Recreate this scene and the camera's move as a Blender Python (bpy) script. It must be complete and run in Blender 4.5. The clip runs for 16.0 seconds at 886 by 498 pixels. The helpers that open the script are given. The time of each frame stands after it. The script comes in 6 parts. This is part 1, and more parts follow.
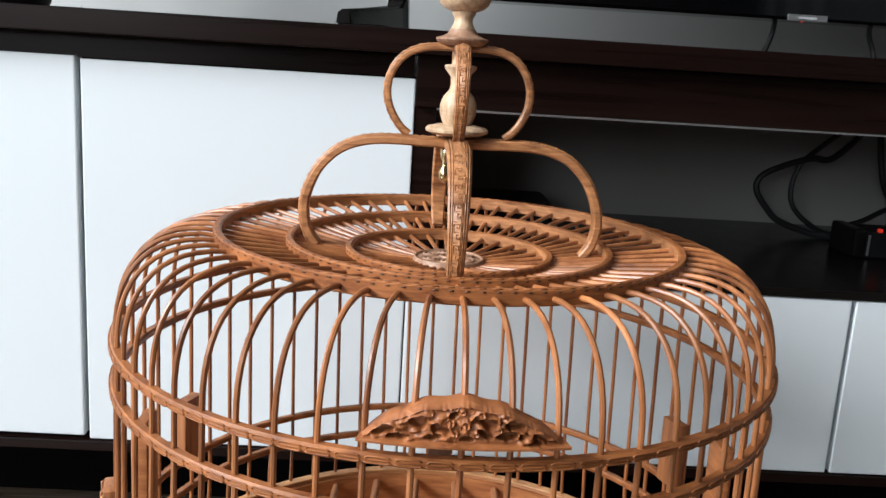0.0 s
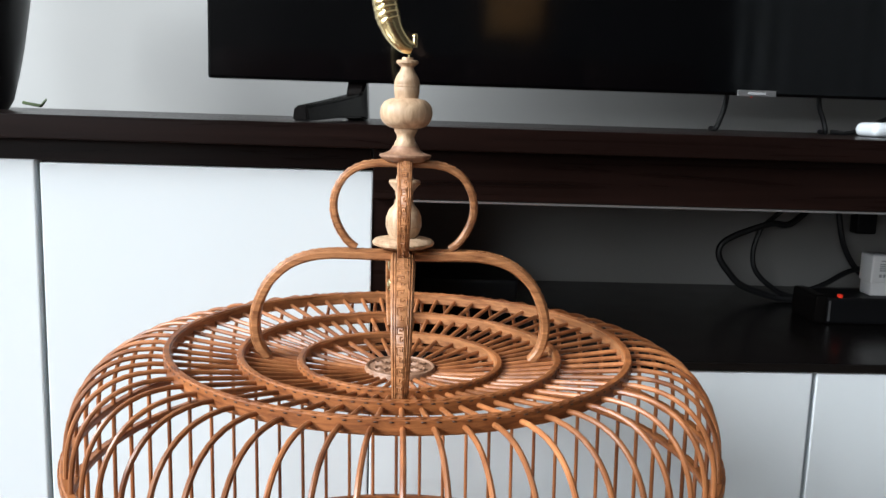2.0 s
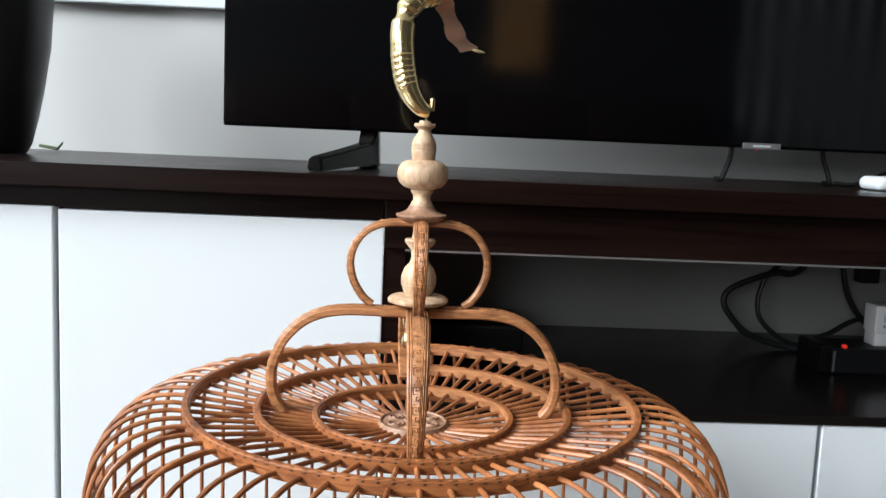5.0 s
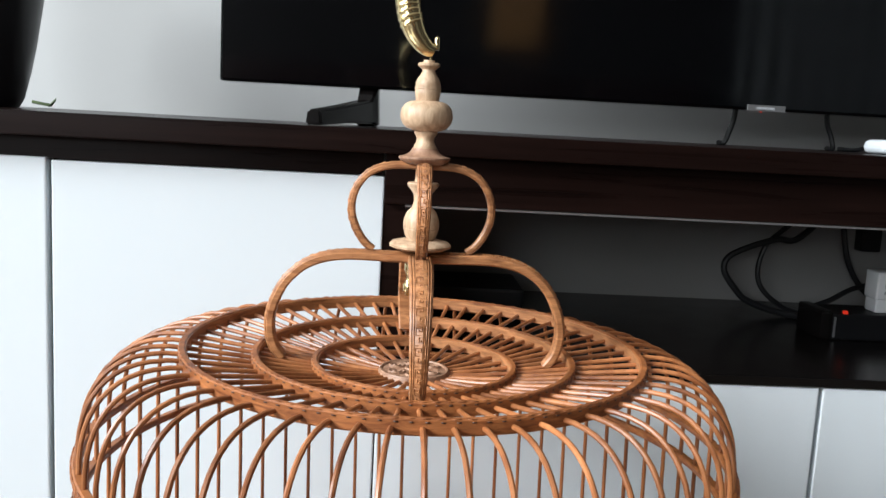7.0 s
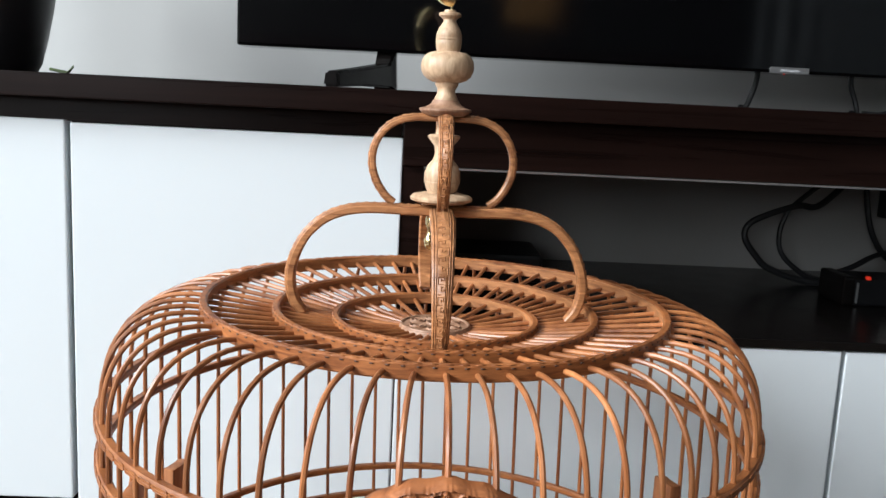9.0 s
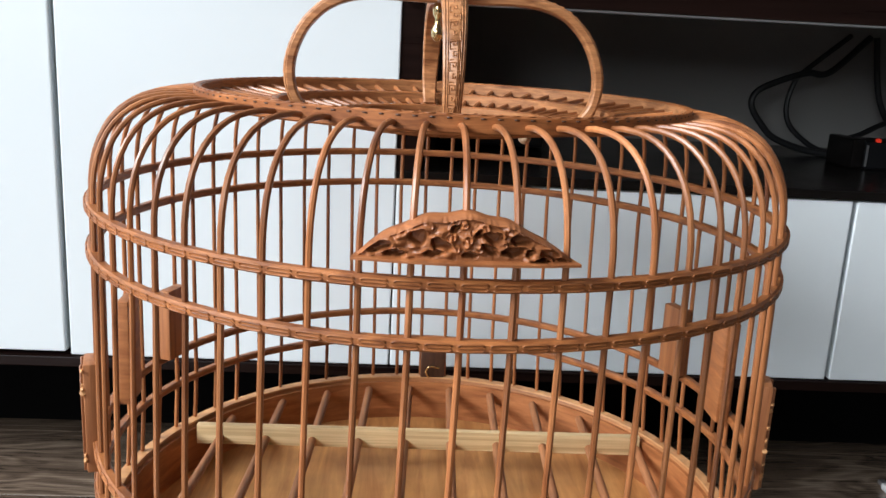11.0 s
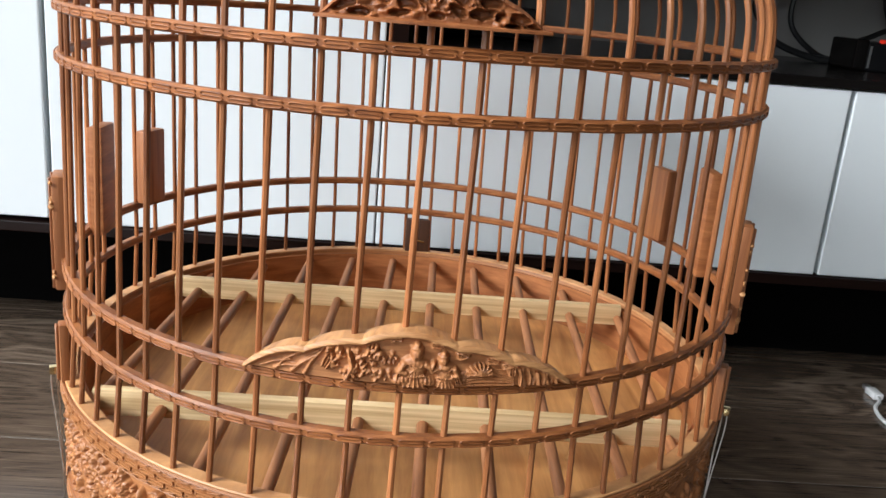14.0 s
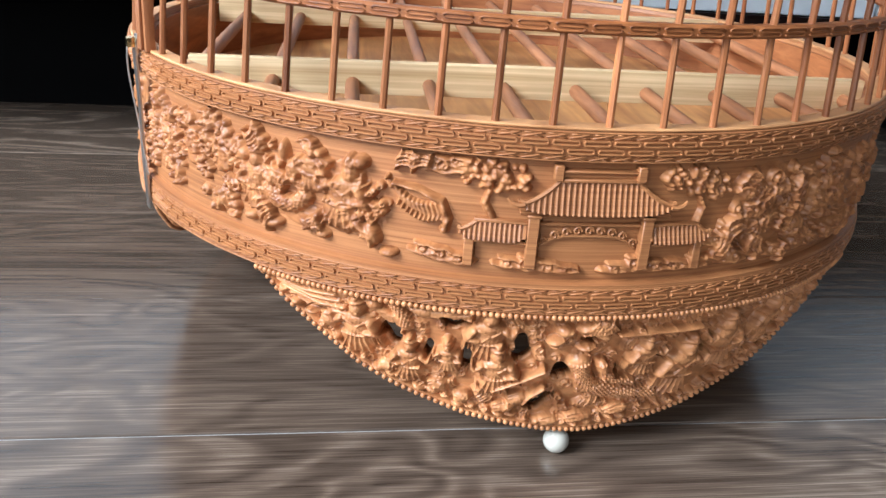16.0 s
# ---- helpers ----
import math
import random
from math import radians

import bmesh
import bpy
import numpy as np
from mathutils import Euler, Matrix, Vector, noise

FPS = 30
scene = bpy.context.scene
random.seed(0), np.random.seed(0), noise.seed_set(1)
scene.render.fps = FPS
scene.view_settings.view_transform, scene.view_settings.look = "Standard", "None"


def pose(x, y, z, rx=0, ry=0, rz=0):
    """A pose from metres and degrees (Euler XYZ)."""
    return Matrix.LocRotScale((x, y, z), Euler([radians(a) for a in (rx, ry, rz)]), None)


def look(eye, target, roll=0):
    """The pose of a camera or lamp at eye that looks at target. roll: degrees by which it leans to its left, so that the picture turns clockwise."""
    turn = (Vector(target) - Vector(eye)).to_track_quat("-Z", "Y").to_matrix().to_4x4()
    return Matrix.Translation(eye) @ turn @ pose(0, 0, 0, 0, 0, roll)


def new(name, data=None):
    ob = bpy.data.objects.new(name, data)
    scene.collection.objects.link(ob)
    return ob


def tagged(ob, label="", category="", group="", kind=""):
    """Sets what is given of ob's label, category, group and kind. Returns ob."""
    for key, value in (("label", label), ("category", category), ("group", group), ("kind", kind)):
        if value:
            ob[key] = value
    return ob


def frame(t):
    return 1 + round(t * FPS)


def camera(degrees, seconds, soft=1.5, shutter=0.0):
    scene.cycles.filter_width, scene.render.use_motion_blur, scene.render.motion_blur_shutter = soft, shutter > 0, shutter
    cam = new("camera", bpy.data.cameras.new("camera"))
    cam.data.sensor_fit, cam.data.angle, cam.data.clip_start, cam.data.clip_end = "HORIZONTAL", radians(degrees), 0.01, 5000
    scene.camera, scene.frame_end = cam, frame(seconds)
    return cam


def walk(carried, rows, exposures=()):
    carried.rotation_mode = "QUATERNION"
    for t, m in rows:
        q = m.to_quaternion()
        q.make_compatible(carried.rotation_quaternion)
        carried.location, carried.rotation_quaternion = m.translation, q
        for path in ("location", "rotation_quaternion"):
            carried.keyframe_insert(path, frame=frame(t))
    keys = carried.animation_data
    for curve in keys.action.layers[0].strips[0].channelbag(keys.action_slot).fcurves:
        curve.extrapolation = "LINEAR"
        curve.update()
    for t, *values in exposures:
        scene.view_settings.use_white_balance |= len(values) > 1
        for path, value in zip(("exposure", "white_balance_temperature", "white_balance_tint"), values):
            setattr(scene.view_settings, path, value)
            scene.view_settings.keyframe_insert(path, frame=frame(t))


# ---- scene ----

# ---------------------------------------------------------------- camera
cam = camera(54.2, 16.0)
# seconds, eye x y z, yaw, pitch, roll
PATH = [
    (0, -0.0231, -0.5395, 0.5285, -2.04, -12.03, 3.57),
    (0.5, -0.0142, -0.5332, 0.5577, -2.41, -11.13, 1.93),
    (1, -0.0019, -0.5303, 0.5608, -3.05, -10.09, 2.26),
    (1.5, -0.0025, -0.5386, 0.5669, -2.67, -9.82, 2.34),
    (2, -0.0017, -0.5405, 0.5727, -2.86, -9.16, 1.84),
    (2.5, 0.0064, -0.5388, 0.5711, -3.40, -9.12, 1.33),
    (3, 0.0023, -0.5478, 0.5862, -3.12, -8.13, 1.36),
    (3.5, 0.0021, -0.5497, 0.5976, -3.20, -7.17, 1.61),
    (3.7, -0.0019, -0.5498, 0.6014, -3.25, -6.60, 1.88),
    (6, -0.0117, -0.5486, 0.5819, -2.55, -7.47, 2.66),
    (6.5, -0.0092, -0.5429, 0.5784, -2.87, -7.67, 2.76),
    (7, -0.0150, -0.5405, 0.5658, -3.13, -8.27, 3.11),
    (7.5, -0.0161, -0.5403, 0.5640, -3.11, -8.49, 3.46),
    (8, -0.0166, -0.5374, 0.5585, -2.88, -8.69, 3.30),
    (8.2, -0.0171, -0.5389, 0.5561, -2.64, -8.61, 3.32),
    (10.3, -0.0210, -0.5345, 0.4924, -2.06, -13.23, 2.22),
    (10.5, -0.0323, -0.5252, 0.4758, -3.05, -13.58, 2.90),
    (11, -0.0245, -0.5291, 0.4581, -3.12, -13.64, 3.06),
    (11.5, -0.0108, -0.5296, 0.4402, -3.18, -14.69, 2.34),
    (12, -0.0050, -0.5290, 0.4250, -3.50, -15.60, 3.08),
    (12.5, -0.0053, -0.5292, 0.4189, -3.47, -16.21, 3.73),
    (13, -0.0058, -0.5299, 0.4141, -3.09, -16.05, 3.58),
    (13.5, -0.0053, -0.5320, 0.4096, -3.05, -16.31, 3.89),
    (14, -0.0049, -0.5391, 0.3868, -3.11, -16.62, 4.91),
    (14.5, -0.0419, -0.5536, 0.3433, -3.93, -19.33, 7.78),
    (15, -0.0729, -0.5310, 0.2979, -5.37, -20.19, 7.36),
    (15.5, -0.0934, -0.5204, 0.2679, -7.04, -21.95, 6.33),
    (16, -0.1088, -0.5058, 0.2437, -9.16, -23.22, 4.05),
]


def way_of(yaw, pitch):
    a, b = radians(yaw), radians(pitch)
    return Vector((-math.sin(a) * math.cos(b), math.cos(a) * math.cos(b), math.sin(b)))


walk(cam, [(t, look((x, y, z), Vector((x, y, z)) + way_of(yaw, pitch), roll)) for t, x, y, z, yaw, pitch, roll in PATH],
     exposures=[(0, 0.01, 6450, 10), (1.5, 0.10, 6450, 10), (3.5, 0.13, 6450, 10), (6.0, 0.12, 6450, 10), (8.2, 0.05, 6450, 10), (10.5, 0.04, 6450, 10), (12.5, 0.14, 6450, 10), (14.0, 0.13, 6500, 10),
                (14.6, 0.05, 6500, 10), (15.1, 0.08, 6450, 10), (15.5, 0.24, 6200, 10), (16.0, 0.45, 5800, 10)])

# ---------------------------------------------------------------- light
world = bpy.data.worlds.new("world")
scene.world = world
world.use_nodes = True
wn = world.node_tree
sky = wn.nodes.new("ShaderNodeTexSky")
sky.sky_type, sky.sun_disc = "NISHITA", False
sky.sun_elevation, sky.sun_rotation = radians(35), radians(-100)
wn.links.new(sky.outputs[0], wn.nodes["Background"].inputs[0])
wn.nodes["Background"].inputs[1].default_value = 0.12

ROOM_X0, ROOM_X1, ROOM_Y0, ROOM_Y1, ROOM_Z = -4.6, 4.2, -4.9, 0.67, 4.40
WIN_W = (-3.62, -0.56, 2.15, 4.25)          # window in the west wall: y0, y1, z0, z1
FILL_GAP_S = (-3.35, -1.65, 0.90, 2.70)         # opening in the south wall for the added fill light: x0, x1, z0, z1


def area_lamp(name, place, target, w, hgt, watts, colour):
    data = bpy.data.lights.new(name, "AREA")
    data.shape, data.size, data.size_y, data.energy, data.color = "RECTANGLE", w, hgt, watts, colour
    ob = new(name, data)
    ob.matrix_world = look(place, target)
    return ob


area_lamp("window_light_west", (ROOM_X0 - 0.02, -2.09, 3.20), (0.0, -0.1, 0.40), 2.95, 2.00, 745, (0.90, 0.96, 1.0))
# added fill lamp to lift the drawers and the niche; no window known there
area_lamp("fill_light_south", (-2.50, ROOM_Y0 - 0.02, 1.80), (0.0, 0.0, 0.4), 1.60, 1.70, 88, (0.90, 0.96, 1.0))

# ---------------------------------------------------------------- materials


def material(name):
    m = bpy.data.materials.new(name)
    m.use_nodes = True
    return m, m.node_tree, m.node_tree.nodes["Principled BSDF"]


def plain(name, colour, rough=0.5, metal=0.0, vary=0.06, scale=40.0, bump=0.0, coat=0.0, specular=0.5):
    m, nt, p = material(name)
    tc = nt.nodes.new("ShaderNodeTexCoord")
    n = nt.nodes.new("ShaderNodeTexNoise")
    n.inputs["Scale"].default_value, n.inputs["Detail"].default_value = scale, 4
    nt.links.new(tc.outputs["Object"], n.inputs["Vector"])
    mix = nt.nodes.new("ShaderNodeMix")
    mix.data_type = "RGBA"
    mix.inputs[6].default_value = (*[c * (1 - vary) for c in colour], 1)
    mix.inputs[7].default_value = (*[min(1, c * (1 + vary)) for c in colour], 1)
    nt.links.new(n.outputs["Fac"], mix.inputs[0])
    nt.links.new(mix.outputs[2], p.inputs["Base Color"])
    r = nt.nodes.new("ShaderNodeMapRange")
    r.inputs["To Min"].default_value, r.inputs["To Max"].default_value = max(0, rough - 0.06), min(1, rough + 0.06)
    nt.links.new(n.outputs["Fac"], r.inputs["Value"])
    nt.links.new(r.outputs[0], p.inputs["Roughness"])
    p.inputs["Metallic"].default_value = metal
    p.inputs["Coat Weight"].default_value = coat
    p.inputs["Specular IOR Level"].default_value = specular
    if bump:
        b = nt.nodes.new("ShaderNodeBump")
        b.inputs["Strength"].default_value, b.inputs["Distance"].default_value = bump, 0.001
        nt.links.new(n.outputs["Fac"], b.inputs["Height"])
        nt.links.new(b.outputs[0], p.inputs["Normal"])
    return m


def wood(name, dark, light, grain=(60, 60, 6), rough=0.45, bump=0.15, piece=0.0, coat=0.0, blotch=12.0, gloss=0.5, mottle=0.5):
    """Grain stretched along one axis, broad tone on top, and a shift of tone from piece to piece."""
    m, nt, p = material(name)
    tc = nt.nodes.new("ShaderNodeTexCoord")
    mp = nt.nodes.new("ShaderNodeMapping")
    mp.inputs["Scale"].default_value = grain
    nt.links.new(tc.outputs["Object"], mp.inputs["Vector"])
    info = nt.nodes.new("ShaderNodeObjectInfo")
    add = nt.nodes.new("ShaderNodeVectorMath")
    sc = nt.nodes.new("ShaderNodeVectorMath")
    sc.operation = "SCALE"
    sc.inputs["Scale"].default_value = 37.0 if piece else 0.0
    comb = nt.nodes.new("ShaderNodeCombineXYZ")
    for i in range(3):
        nt.links.new(info.outputs["Random"], comb.inputs[i])
    nt.links.new(comb.outputs[0], sc.inputs[0])
    nt.links.new(mp.outputs[0], add.inputs[0])
    nt.links.new(sc.outputs[0], add.inputs[1])
    n = nt.nodes.new("ShaderNodeTexNoise")
    n.inputs["Scale"].default_value, n.inputs["Detail"].default_value, n.inputs["Roughness"].default_value = 1.0, 6, 0.62
    n.inputs["Distortion"].default_value = 0.6
    nt.links.new(add.outputs[0], n.inputs["Vector"])
    n2 = nt.nodes.new("ShaderNodeTexNoise")
    n2.inputs["Scale"].default_value, n2.inputs["Detail"].default_value = blotch, 3
    nt.links.new(tc.outputs["Object"], n2.inputs["Vector"])
    ramp = nt.nodes.new("ShaderNodeMapRange")
    ramp.inputs["From Min"].default_value, ramp.inputs["From Max"].default_value = 0.3, 0.72
    nt.links.new(n.outputs["Fac"], ramp.inputs["Value"])
    mix = nt.nodes.new("ShaderNodeMix")
    mix.data_type = "RGBA"
    mix.inputs[6].default_value, mix.inputs[7].default_value = (*dark, 1), (*light, 1)
    nt.links.new(ramp.outputs[0], mix.inputs[0])
    hsv = nt.nodes.new("ShaderNodeHueSaturation")
    val = nt.nodes.new("ShaderNodeMath")
    val.operation = "MULTIPLY_ADD"
    val.inputs[1].default_value, val.inputs[2].default_value = mottle, 1 - mottle / 2
    nt.links.new(n2.outputs["Fac"], val.inputs[0])
    val2 = nt.nodes.new("ShaderNodeMath")
    val2.operation = "MULTIPLY_ADD"
    val2.inputs[1].default_value, val2.inputs[2].default_value = piece, -piece / 2
    nt.links.new(info.outputs["Random"], val2.inputs[0])
    val3 = nt.nodes.new("ShaderNodeMath")
    nt.links.new(val.outputs[0], val3.inputs[0])
    nt.links.new(val2.outputs[0], val3.inputs[1])
    nt.links.new(val3.outputs[0], hsv.inputs["Value"])
    nt.links.new(mix.outputs[2], hsv.inputs["Color"])
    nt.links.new(hsv.outputs[0], p.inputs["Base Color"])
    r = nt.nodes.new("ShaderNodeMapRange")
    r.inputs["To Min"].default_value, r.inputs["To Max"].default_value = rough - 0.08, rough + 0.1
    nt.links.new(n.outputs["Fac"], r.inputs["Value"])
    nt.links.new(r.outputs[0], p.inputs["Roughness"])
    p.inputs["Coat Weight"].default_value = coat
    p.inputs["Coat Roughness"].default_value = 0.25
    p.inputs["Specular IOR Level"].default_value = gloss
    if bump:
        b = nt.nodes.new("ShaderNodeBump")
        b.inputs["Strength"].default_value, b.inputs["Distance"].default_value = bump, 0.0006
        nt.links.new(n.outputs["Fac"], b.inputs["Height"])
        nt.links.new(b.outputs[0], p.inputs["Normal"])
    return m


M_BAMBOO = wood("varnished_bamboo", (0.150, 0.042, 0.0125), (0.46, 0.176, 0.062), (42, 42, 9), 0.38, 0.06, piece=0.5, coat=0.08, blotch=9, gloss=0.45)
M_RING = wood("bamboo_hoop", (0.135, 0.037, 0.0105), (0.41, 0.150, 0.047), (60, 60, 260), 0.42, 0.2, piece=0.15, coat=0.04, blotch=25, gloss=0.4)
M_OUTERHOOP = wood("orange_bamboo_strip", (0.115, 0.031, 0.0095), (0.42, 0.152, 0.050), (50, 50, 330), 0.42, 0.2, blotch=24, gloss=0.32, mottle=0.75)
M_SKIRT = wood("brown_turned_wood", (0.20, 0.098, 0.055), (0.44, 0.255, 0.160), (200, 200, 50), 0.5, 0.1, blotch=60)
M_LIDHOOP = wood("pale_bamboo_strip", (0.155, 0.052, 0.0175), (0.53, 0.236, 0.095), (50, 50, 330), 0.40, 0.2, piece=0.25, blotch=24, mottle=0.8)
M_CARVE = wood("carved_wood", (0.200, 0.065, 0.0205), (0.47, 0.201, 0.072), (9, 9, 1150), 0.47, 0.22, blotch=22, gloss=0.42, mottle=0.6)
M_RELIEF = wood("relief_wood", (0.175, 0.054, 0.0165), (0.51, 0.216, 0.076), (110, 110, 190), 0.46, 0.25, blotch=70, gloss=0.42, mottle=0.8)
M_APRON = wood("pale_openwork_wood", (0.25, 0.085, 0.027), (0.65, 0.292, 0.112), (110, 110, 190), 0.42, 0.15, blotch=60, gloss=0.5, mottle=0.8)
M_CREST = wood("pale_carved_wood", (0.30, 0.120, 0.040), (0.66, 0.340, 0.140), (45, 45, 520), 0.5, 0.3, blotch=45, mottle=0.7)
M_CREST_SHADE = wood("shaded_carved_field", (0.25, 0.085, 0.027), (0.54, 0.232, 0.088), (45, 45, 520), 0.5, 0.3, blotch=45, mottle=0.7)
M_STAINED = wood("red_stained_crest", (0.145, 0.044, 0.0145), (0.40, 0.142, 0.049), (60, 60, 260), 0.42, 0.2, blotch=40, gloss=0.4, mottle=0.8)
M_BLOCK = wood("reddish_block", (0.19, 0.062, 0.022), (0.38, 0.150, 0.056), (260, 260, 10), 0.45, 0.2, piece=0.3)
M_DARKWOOD = wood("dark_wood_and_shade", (0.035, 0.014, 0.008), (0.085, 0.035, 0.018), (200, 200, 12), 0.45)
M_VASE = plain("black_glaze", (0.010, 0.010, 0.012), 0.35, 0, 0.1, 20)
M_LEAF = plain("dry_leaf", (0.06, 0.09, 0.03), 0.6, 0, 0.3, 90)
M_PALE = wood("pale_turned_wood", (0.31, 0.180, 0.098), (0.63, 0.45, 0.295), (240, 240, 60), 0.5, 0.1, blotch=70, mottle=0.7)
M_TRAY = wood("light_plywood", (0.38, 0.152, 0.044), (0.68, 0.350, 0.122), (95, 9, 14), 0.5, 0.1, blotch=18, mottle=1.2)
M_RIMWOOD = wood("inner_rim_wood", (0.22, 0.068, 0.020), (0.46, 0.175, 0.060), (30, 30, 200), 0.5, 0.1)
M_SLAT = wood("pale_slat", (0.46, 0.290, 0.128), (0.82, 0.610, 0.345), (5, 100, 330), 0.55, 0.1, mottle=0.7)
M_DOWEL = wood("perch_wood", (0.18, 0.062, 0.022), (0.43, 0.178, 0.072), (200, 14, 200), 0.55, 0.1, piece=0.25)
M_BRASS = plain("brass", (0.80, 0.64, 0.34), 0.20, 1.0, 0.12, 90)
M_COPPER = plain("dull_copper", (0.50, 0.31, 0.225), 0.42, 0.55, 0.10, 120)
M_STEEL = plain("steel_wire", (0.55, 0.53, 0.5), 0.35, 1.0)
M_PEARL = plain("pearl_plastic", (0.46, 0.43, 0.36), 0.25, 0, 0.03, 60, coat=0.3)
M_WHITE = plain("white_lacquer", (0.65, 0.69, 0.71), 0.32, 0, 0.02, 3.0)
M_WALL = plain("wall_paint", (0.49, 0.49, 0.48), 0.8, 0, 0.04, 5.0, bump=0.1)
# the unlit room's shade is put into this near-black wall colour
M_SHADE_WALL = plain("shade_wall_paint", (0.025, 0.0225, 0.021), 0.8, 0, 0.06, 3.0)
M_LEATHER = plain("dark_red_leather", (0.030, 0.010, 0.008), 0.45, 0, 0.15, 30, bump=0.1, specular=0.3)
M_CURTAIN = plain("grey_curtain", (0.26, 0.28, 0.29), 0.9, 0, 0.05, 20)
M_GLOW_PANEL = wood("orange_glow_panel", (0.62, 0.30, 0.10), (0.80, 0.45, 0.18), (30, 30, 3), 0.4)
M_CEIL = plain("ceiling_paint", (0.40, 0.39, 0.38), 0.9, 0, 0.02, 4.0)
M_WENGE = wood("wenge_laminate", (0.0045, 0.0021, 0.0017), (0.012, 0.0054, 0.0042), (3, 90, 90), 0.28, 0.03, gloss=0.11)
M_NICHE_SHADE = plain("niche_shade_grey", (0.27, 0.26, 0.25), 0.7, 0, 0.05, 4.0)
M_BLACK = plain("black_plastic", (0.006, 0.006, 0.007), 0.45, 0, 0.1, 60, specular=0.3)
M_GLOSS = plain("black_gloss", (0.004, 0.0032, 0.0030), 0.24, 0, 0.1, 30, specular=0.3)
M_SCREEN = plain("tv_screen", (0.0008, 0.0009, 0.0012), 0.07, 0, 0.1, 10, specular=0.58)
M_MATTE = plain("matte_black", (0.0022, 0.002, 0.002), 0.8, specular=0.04)
M_CABLE = plain("black_rubber", (0.010, 0.010, 0.011), 0.5)
M_PLUG = plain("white_plastic", (0.80, 0.80, 0.80), 0.35, 0, 0.02)
M_CASE = plain("soft_white_plastic", (0.55, 0.58, 0.60), 0.3, 0, 0.02)
M_SILVER = plain("silver_plate", (0.5, 0.5, 0.5), 0.3, 0.9)
M_GREY_INK = plain("grey_ink", (0.35, 0.35, 0.36), 0.6)


def laminate(name, figure):
    """Printed wood: fine streaks, broad bands and cathedral figure, all running along x; figure: how strong the cathedral is."""
    m, nt, p = material(name)
    L = nt.links.new
    tc = nt.nodes.new("ShaderNodeTexCoord")
    info = nt.nodes.new("ShaderNodeObjectInfo")
    comb = nt.nodes.new("ShaderNodeCombineXYZ")
    k = nt.nodes.new("ShaderNodeMath")
    k.operation = "MULTIPLY"
    k.inputs[1].default_value = 23.0
    L(info.outputs["Random"], k.inputs[0])
    for i in range(3):
        L(k.outputs[0], comb.inputs[i])
    sh = nt.nodes.new("ShaderNodeVectorMath")
    L(tc.outputs["Object"], sh.inputs[0])
    L(comb.outputs[0], sh.inputs[1])

    def streak(scale, detail, rough, dist):
        mp = nt.nodes.new("ShaderNodeMapping")
        mp.inputs["Scale"].default_value = scale
        L(sh.outputs[0], mp.inputs["Vector"])
        n = nt.nodes.new("ShaderNodeTexNoise")
        n.inputs["Scale"].default_value, n.inputs["Detail"].default_value, n.inputs["Roughness"].default_value, n.inputs["Distortion"].default_value = 1.0, detail, rough, dist
        L(mp.outputs[0], n.inputs["Vector"])
        return n.outputs["Fac"]
    fine = streak((7, 330, 50), 6, 0.72, 0.15)
    hair = streak((16, 1500, 50), 3, 0.6, 0.1)
    broad = streak((2.6, 34, 10), 4, 0.55, 1.2)
    warp = streak((3.6, 13, 10), 2, 0.5, 1.6)
    ring = nt.nodes.new("ShaderNodeMath")
    ring.operation = "MULTIPLY"
    ring.inputs[1].default_value = 44.0
    L(warp, ring.inputs[0])
    sn = nt.nodes.new("ShaderNodeMath")
    sn.operation = "SINE"
    L(ring.outputs[0], sn.inputs[0])

    def mad(a, mul, add):
        n = nt.nodes.new("ShaderNodeMath")
        n.operation = "MULTIPLY_ADD"
        L(a, n.inputs[0])
        n.inputs[1].default_value = mul
        if isinstance(add, float):
            n.inputs[2].default_value = add
        else:
            L(add, n.inputs[2])
        return n.outputs[0]
    tone = mad(hair, 0.66, mad(fine, 0.66, mad(broad, 0.28, mad(sn.outputs[0], figure, mad(info.outputs["Random"], 0.14, -0.43)))))
    ramp = nt.nodes.new("ShaderNodeValToRGB")
    e = ramp.color_ramp.elements
    e[0].position, e[0].color = 0.12, (0.022, 0.0150, 0.0108, 1)
    e[1].position, e[1].color = 0.88, (0.36, 0.280, 0.212, 1)
    mid = ramp.color_ramp.elements.new(0.5)
    mid.color = (0.114, 0.080, 0.057, 1)
    L(tone, ramp.inputs[0])
    L(ramp.outputs[0], p.inputs["Base Color"])
    r = nt.nodes.new("ShaderNodeMapRange")
    p.inputs["Specular IOR Level"].default_value = 0.72
    r.inputs["To Min"].default_value, r.inputs["To Max"].default_value = 0.15, 0.25
    L(fine, r.inputs["Value"])
    L(r.outputs[0], p.inputs["Roughness"])
    b = nt.nodes.new("ShaderNodeBump")
    b.inputs["Strength"].default_value, b.inputs["Distance"].default_value = 0.06, 0.0003
    L(fine, b.inputs["Height"])
    L(b.outputs[0], p.inputs["Normal"])
    return m


M_FLOOR = laminate("grey_brown_laminate", 0.06)
M_FIGURED = laminate("figured_laminate", 0.11)
# pale because reflections off the plank bevels are put into the seam colour
M_SEAM_GLINT = plain("plank_seam_glint", (0.36, 0.35, 0.34), 0.5)
M_RED, _nt, _p = material("red_lamp")
_p.inputs["Base Color"].default_value = (0.5, 0.02, 0.01, 1)
_p.inputs["Emission Color"].default_value = (1, 0.05, 0.02, 1)
_p.inputs["Emission Strength"].default_value = 0.35

# ---------------------------------------------------------------- building helpers


